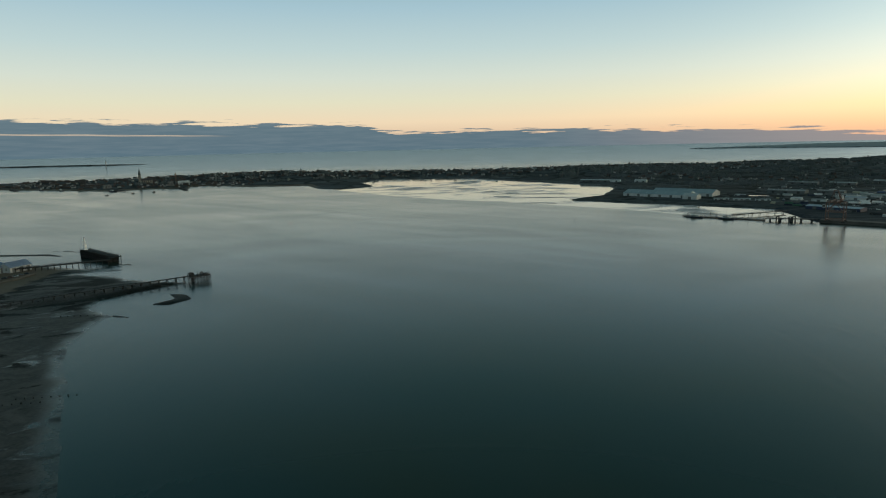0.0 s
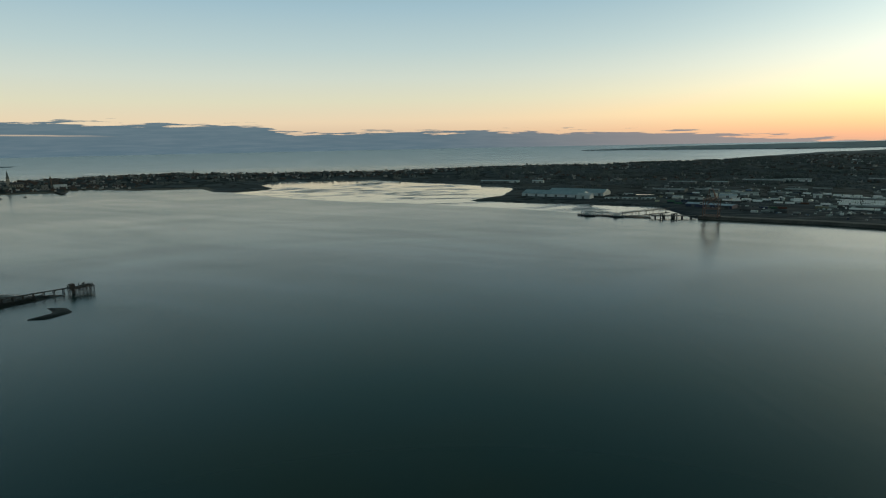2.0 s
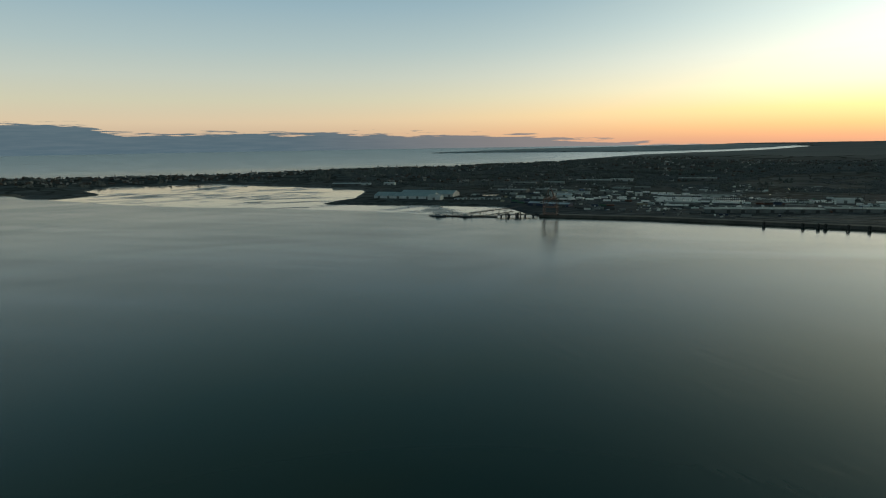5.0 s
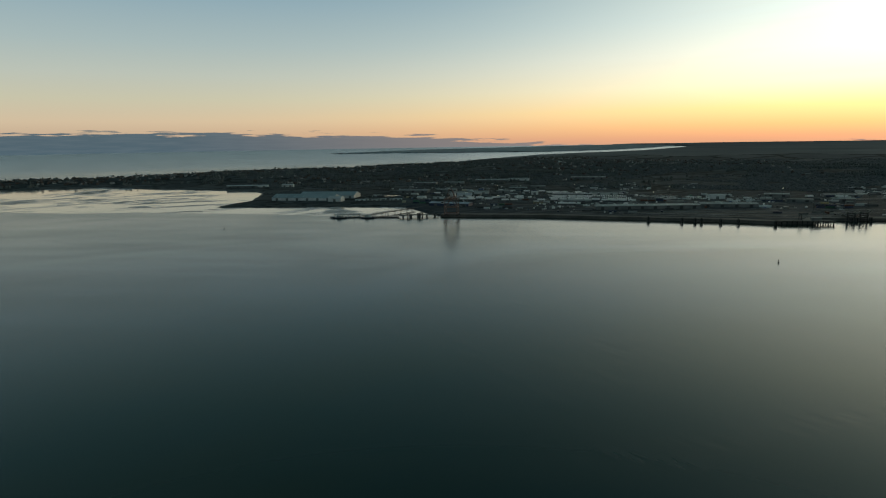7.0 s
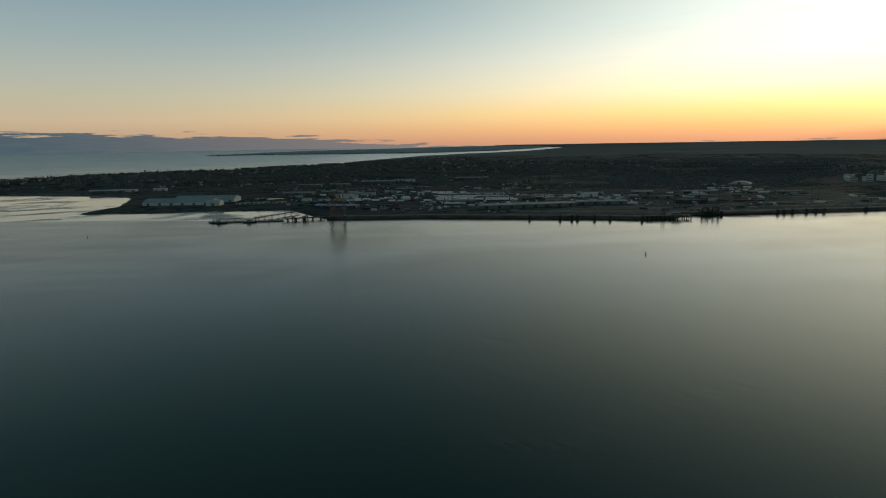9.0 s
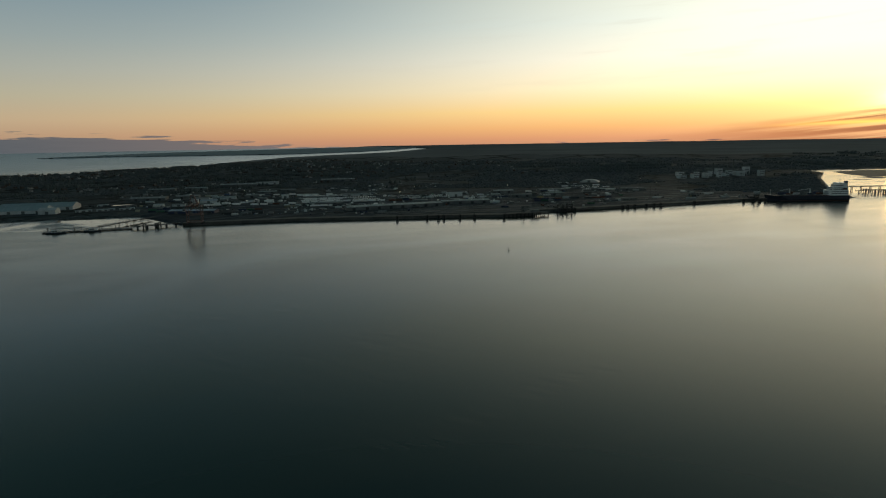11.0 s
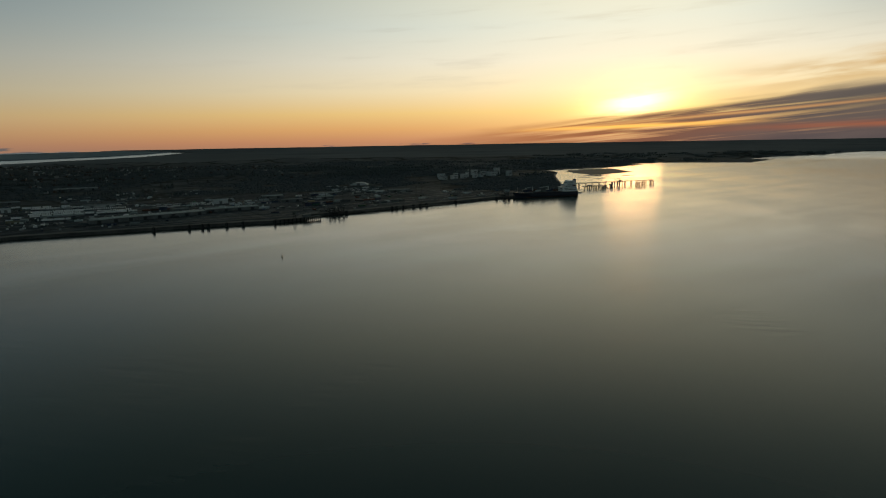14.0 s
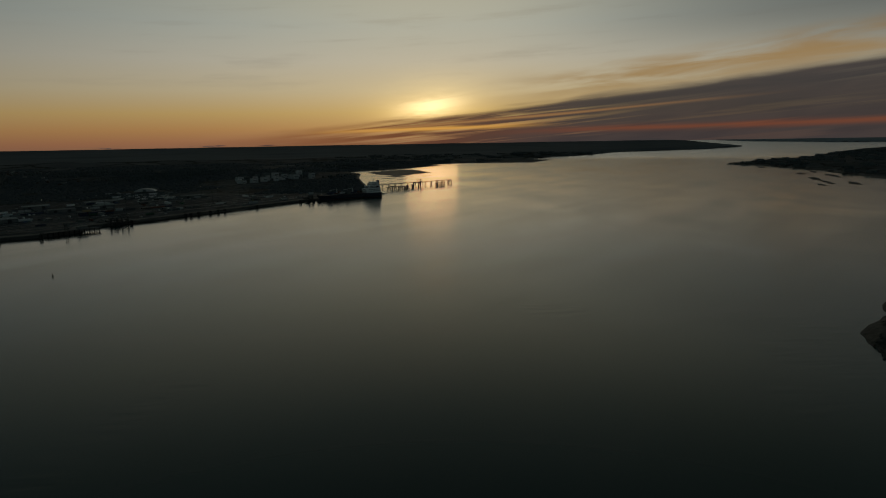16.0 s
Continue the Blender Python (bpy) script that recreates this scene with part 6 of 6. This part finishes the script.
STILL = surface("smooth_slick", (0.02, 0.03, 0.028), (0.03, 0.036, 0.032), 0.2, 0.1)
for x, y, dx, dy, n_ in ((-229, 902, -0.93, 0.36, 62), (540, 299, -0.66, 0.75, 74), (185, 867, -0.95, 0.3, 30)):
    slick = flat_sheet("tidal_wake", ((x, y), (x + dx * n_ * 0.3 - dy * 1.2, y + dy * n_ * 0.3 + dx * 1.2), (x + dx * n_, y + dy * n_), (x + dx * n_ * 0.3 + dy * 1.2, y + dy * n_ * 0.3 - dx * 1.2)), 0.03, STILL)
    tagged(slick, "thin smooth slick trailing from a buoy", "wake", kind="structure")

# ---------------------------------------------------------------- near shore: two old timber piers, sheds
old_pier = thing("old_pier", "derelict dark timber pier with leaning pile bents", "pier", -330, 421, 0, math.degrees(math.atan2(95, 115)))
PL = math.hypot(115, 95)
r = random.Random(8)
n = 22
for i in range(n):
    x = (i + 0.5) * PL / n
    for sy in (-1, 1):
        lean = r.uniform(-0.25, 0.25)
        part("support_post", made(tube, (x + lean, sy * 2.0, -2.5), (x, sy * 1.6, 4.2), 0.3), TIMBER, old_pier)
    part("crosshead", boxes(((x, 0, 4.25), (0.35, 4.0, 0.35))), TIMBER, old_pier)
    if r.random() < 0.75:
        part("brace", bars(0.18, ((x, -1.8, 0.6), (x, 1.6, 3.8))), TIMBER, old_pier)
    if r.random() < 0.8:
        part("brace", bars(0.22, ((x, -1.8, 0.8), (x + PL / n, -1.7, 4.2))), TIMBER, old_pier)
    if r.random() < 0.55:
        part("brace", bars(0.22, ((x, -1.7, 4.2), (x + PL / n, -1.8, 0.8))), TIMBER, old_pier)
    if r.random() < 0.6:
        part("rail_post", bars(0.16, ((x, -1.7, 4.7), (x, -1.7, 5.9))), TIMBER, old_pier)
for sy in (-1.4, 0, 1.4):
    part("stringer", boxes(((PL / 2, sy, 4.55), (PL, 0.3, 0.3))), TIMBER, old_pier)
plank = part("plank", boxes(((0, 0, 4.78), (0.8, 3.6, 0.1))), OLD_TIMBER, old_pier, "weathered deck plank")
for i in range(1, 150):
    if r.random() < 0.86:
        same_part(plank, Matrix.Translation((i * PL / 150, r.uniform(-0.1, 0.1), 0)) @ Matrix.Rotation(r.uniform(-0.03, 0.03), 4, "Z"))
head_x, head_y = -212, 514.5
pier_head = thing("pier_head", "ruined timber pier head with tall broken posts", "pier", head_x, head_y, 0, 39)
part("deck", boxes(((0, 0, 4.6), (17, 10, 0.5))), OLD_TIMBER, pier_head)
for i in range(7):
    for j in range(4):
        h = 4.6 + (r.uniform(0.5, 4.2) if i > 3 or j in (0, 3) else 0)
        part("post", made(tube, (-8 + i * 2.7, -4.8 + j * 3.2, -3), (-8 + i * 2.7 + r.uniform(-0.2, 0.2), -4.8 + j * 3.2, h), 0.24), TIMBER, pier_head)
for i in range(6):
    part("brace", bars(0.2, ((-8 + i * 2.7, -4.9, 0.4), (-5.3 + i * 2.7, -4.9, 4.2)), ((-8 + i * 2.7, 4.9, 0.4), (-5.3 + i * 2.7, 4.9, 4.2))), TIMBER, pier_head)
part("hut", boxes(((-6.2, 1, 6.2), (3.2, 3.6, 2.8)), ((-6.2, 1, 7.7), (3.6, 4.0, 0.2))), OLD_TIMBER, pier_head, "weathered timber hut", bevel=0.06)
part("wreckage", bars(0.3, ((-2, -3, 5), (4, 2, 7.5)), ((0, 3, 5), (6, -2, 6.8)), ((-1, 0, 5), (3, 4, 7)), ((2, -4, 5), (8, 0, 6))), OLD_TIMBER, pier_head, "fallen timbers")

jetty_span("timber_pier", "long dark timber pier on trestle piles", (-412, 562), (-336, 604), 4.6, 4.5, 17, TIMBER, pr=0.3)
mole = thing("piled_mole", "dark plank-sided timber mole with a flat deck", "mole", -366, 636, 0, math.degrees(math.atan2(-56, 76)))
ML = 63
bm = boxes(((0, 0, 2.7), (ML, 8.5, 5.6)))
for v in bm.verts:
    if v.co.z > 0 and v.co.x < 0:
        v.co.z += 1.6
part("core", bm, TIMBER, mole, bevel=0.2)
part("deck", bars(0.3, *(((-ML / 2 + 0.5, w, 7.2), (ML / 2 - 0.5, w, 5.6)) for w in np.linspace(-3.8, 3.8, 20).tolist())), OLD_TIMBER, mole, "weathered plank deck")
side_pile = part("side_post", made(tube, (0, 0, -3), (0, 0, 6.9), 0.35), TIMBER, mole)
side_pile.matrix_local = Matrix.Translation((-ML / 2, -4.5, 1.5))
for i in range(1, 32):
    for sy in (-4.5, 4.5):
        same_part(side_pile, Matrix.Translation((-ML / 2 + i * ML / 31, sy, 1.5 * (1 - i / 31))))
for sy in (-4.7, 4.7):
    part("waling", boxes(((0, sy, 2.2), (ML, 0.3, 0.4)), ((0, sy, 4.6), (ML, 0.3, 0.4))), TIMBER, mole)
part("dock_end", boxes(((ML / 2 + 3, 0, 5.0), (7, 11, 0.6))), TIMBER, mole)
for dx in (0.5, 5.5):
    for dy in (-5, 0, 5):
        part("end_post", made(tube, (ML / 2 + dx, dy, -3), (ML / 2 + dx, dy, 7.0), 0.35), TIMBER, mole)
part("pole", made(tube, (ML / 2 - 2, 0, 6.6), (ML / 2 - 4, 0, 17), 0.16, 0.1), STEEL, mole, "leaning thin pole")
mark = thing("beacon", "white conical beacon on the mole end", "beacon", -390, 653.5, 7.1, 0)
part("base", made(tube, (0, 0, 0), (0, 0, 3.2), 2.6, 1.9, 12), BRIGHT, mark)
part("mast", made(tube, (0, 0, 3.2), (0, 0, 13.5), 1.5, 0.35, 10), BRIGHT, mark)
part("lamp", made(tube, (0, 0, 13.5), (0, 0, 14.3), 0.4, n=8), GLASS, mark)
for x, y, L, B, text in ((-410, 572, 22, 14, "white boatyard shed with a pale blue roof"), (-424, 556, 24, 14, "white gabled boatyard shed in a row"), (-436, 540, 24, 14, "white gabled boatyard shed beside the sea wall")):
    warehouse("boat_shed", x, y, 75, L, B, 5.4, 9.6, WHITE, BOATYARD_BLUE, text, 3, False, "boatyard sheds")
wall = strip("sea_wall", ((-400, 490), (-383, 512), (-379, 527), (-377, 552)), 1.4, 0.0, 3.2, CONCRETE, "pale low concrete sea wall", side=-1)
for i in range(7):
    cars.put(i % 4, -394 + i * 1.2, 520 + i * 5.5, ground_z(-394 + i * 1.2, 520 + i * 5.5) + 0.05, 10)
# old posts of groynes across the foreshore
for x0, y0, dx, dy, m in ((-212, 252, 3.6, 0.9, 9), (-196, 262, 3.4, 0.9, 9), (-262, 402, 4.0, 0.9, 10)):
    g = thing("groyne", "row of low worn groyne posts in mud", "groyne", x0, y0, 0, 0, "old groynes")
    for i in range(m):
        z = max(ground_z(x0 + i * dx, y0 + i * dy), -0.6)
        h = z + r.uniform(0.35, 1.0)
        part("post", made(tube, (i * dx, i * dy, z - 1.2), (i * dx + r.uniform(-0.1, 0.1), i * dy, h), 0.28), TIMBER, g)
# armour stones at the near point
verts, faces = [], []
stones = np.random.RandomState(9)
u, v = stones.uniform(0, 1, 900), stones.uniform(-3, 26, 900)
sx, sy = 268 + 110 * u + v * 0.55 + stones.uniform(-6, 6, 900), -236 - 105 * u - v * 0.8 + stones.uniform(-6, 6, 900)
for x, y, z in zip(sx, sy, relief(sx, sy)[0]):
    if z < -0.5:
        continue
    s = r.uniform(0.5, 1.4)
    k = len(verts)
    e = Euler((r.uniform(0, 6), r.uniform(0, 6), r.uniform(0, 6))).to_matrix()
    for w in ((1, 0, 0), (-1, 0.1, 0), (0, 1, 0.1), (0.1, -1, 0), (0, 0.1, 0.9), (0, 0, -0.9), (0.7, 0.6, 0.5), (-0.6, 0.5, -0.5)):
        q = e @ Vector(w) * s * r.uniform(0.8, 1.1)
        verts.append((x + q.x, y + q.y, z + 0.2 + q.z))
    faces += [tuple(k + j for j in f) for f in ((0, 2, 6), (6, 2, 4), (0, 6, 4), (0, 4, 3), (1, 3, 4), (1, 4, 2), (2, 7, 1), (7, 5, 1), (2, 5, 7), (0, 5, 2), (0, 3, 5), (1, 5, 3))]
me = bpy.data.meshes.new("armour_stones")
me.from_pydata(verts, [], faces)
me.materials.append(RUBBLE)
tagged(new("armour_stones", me), "dark tumbled armour stones along the point", "rocks", kind="stuff")
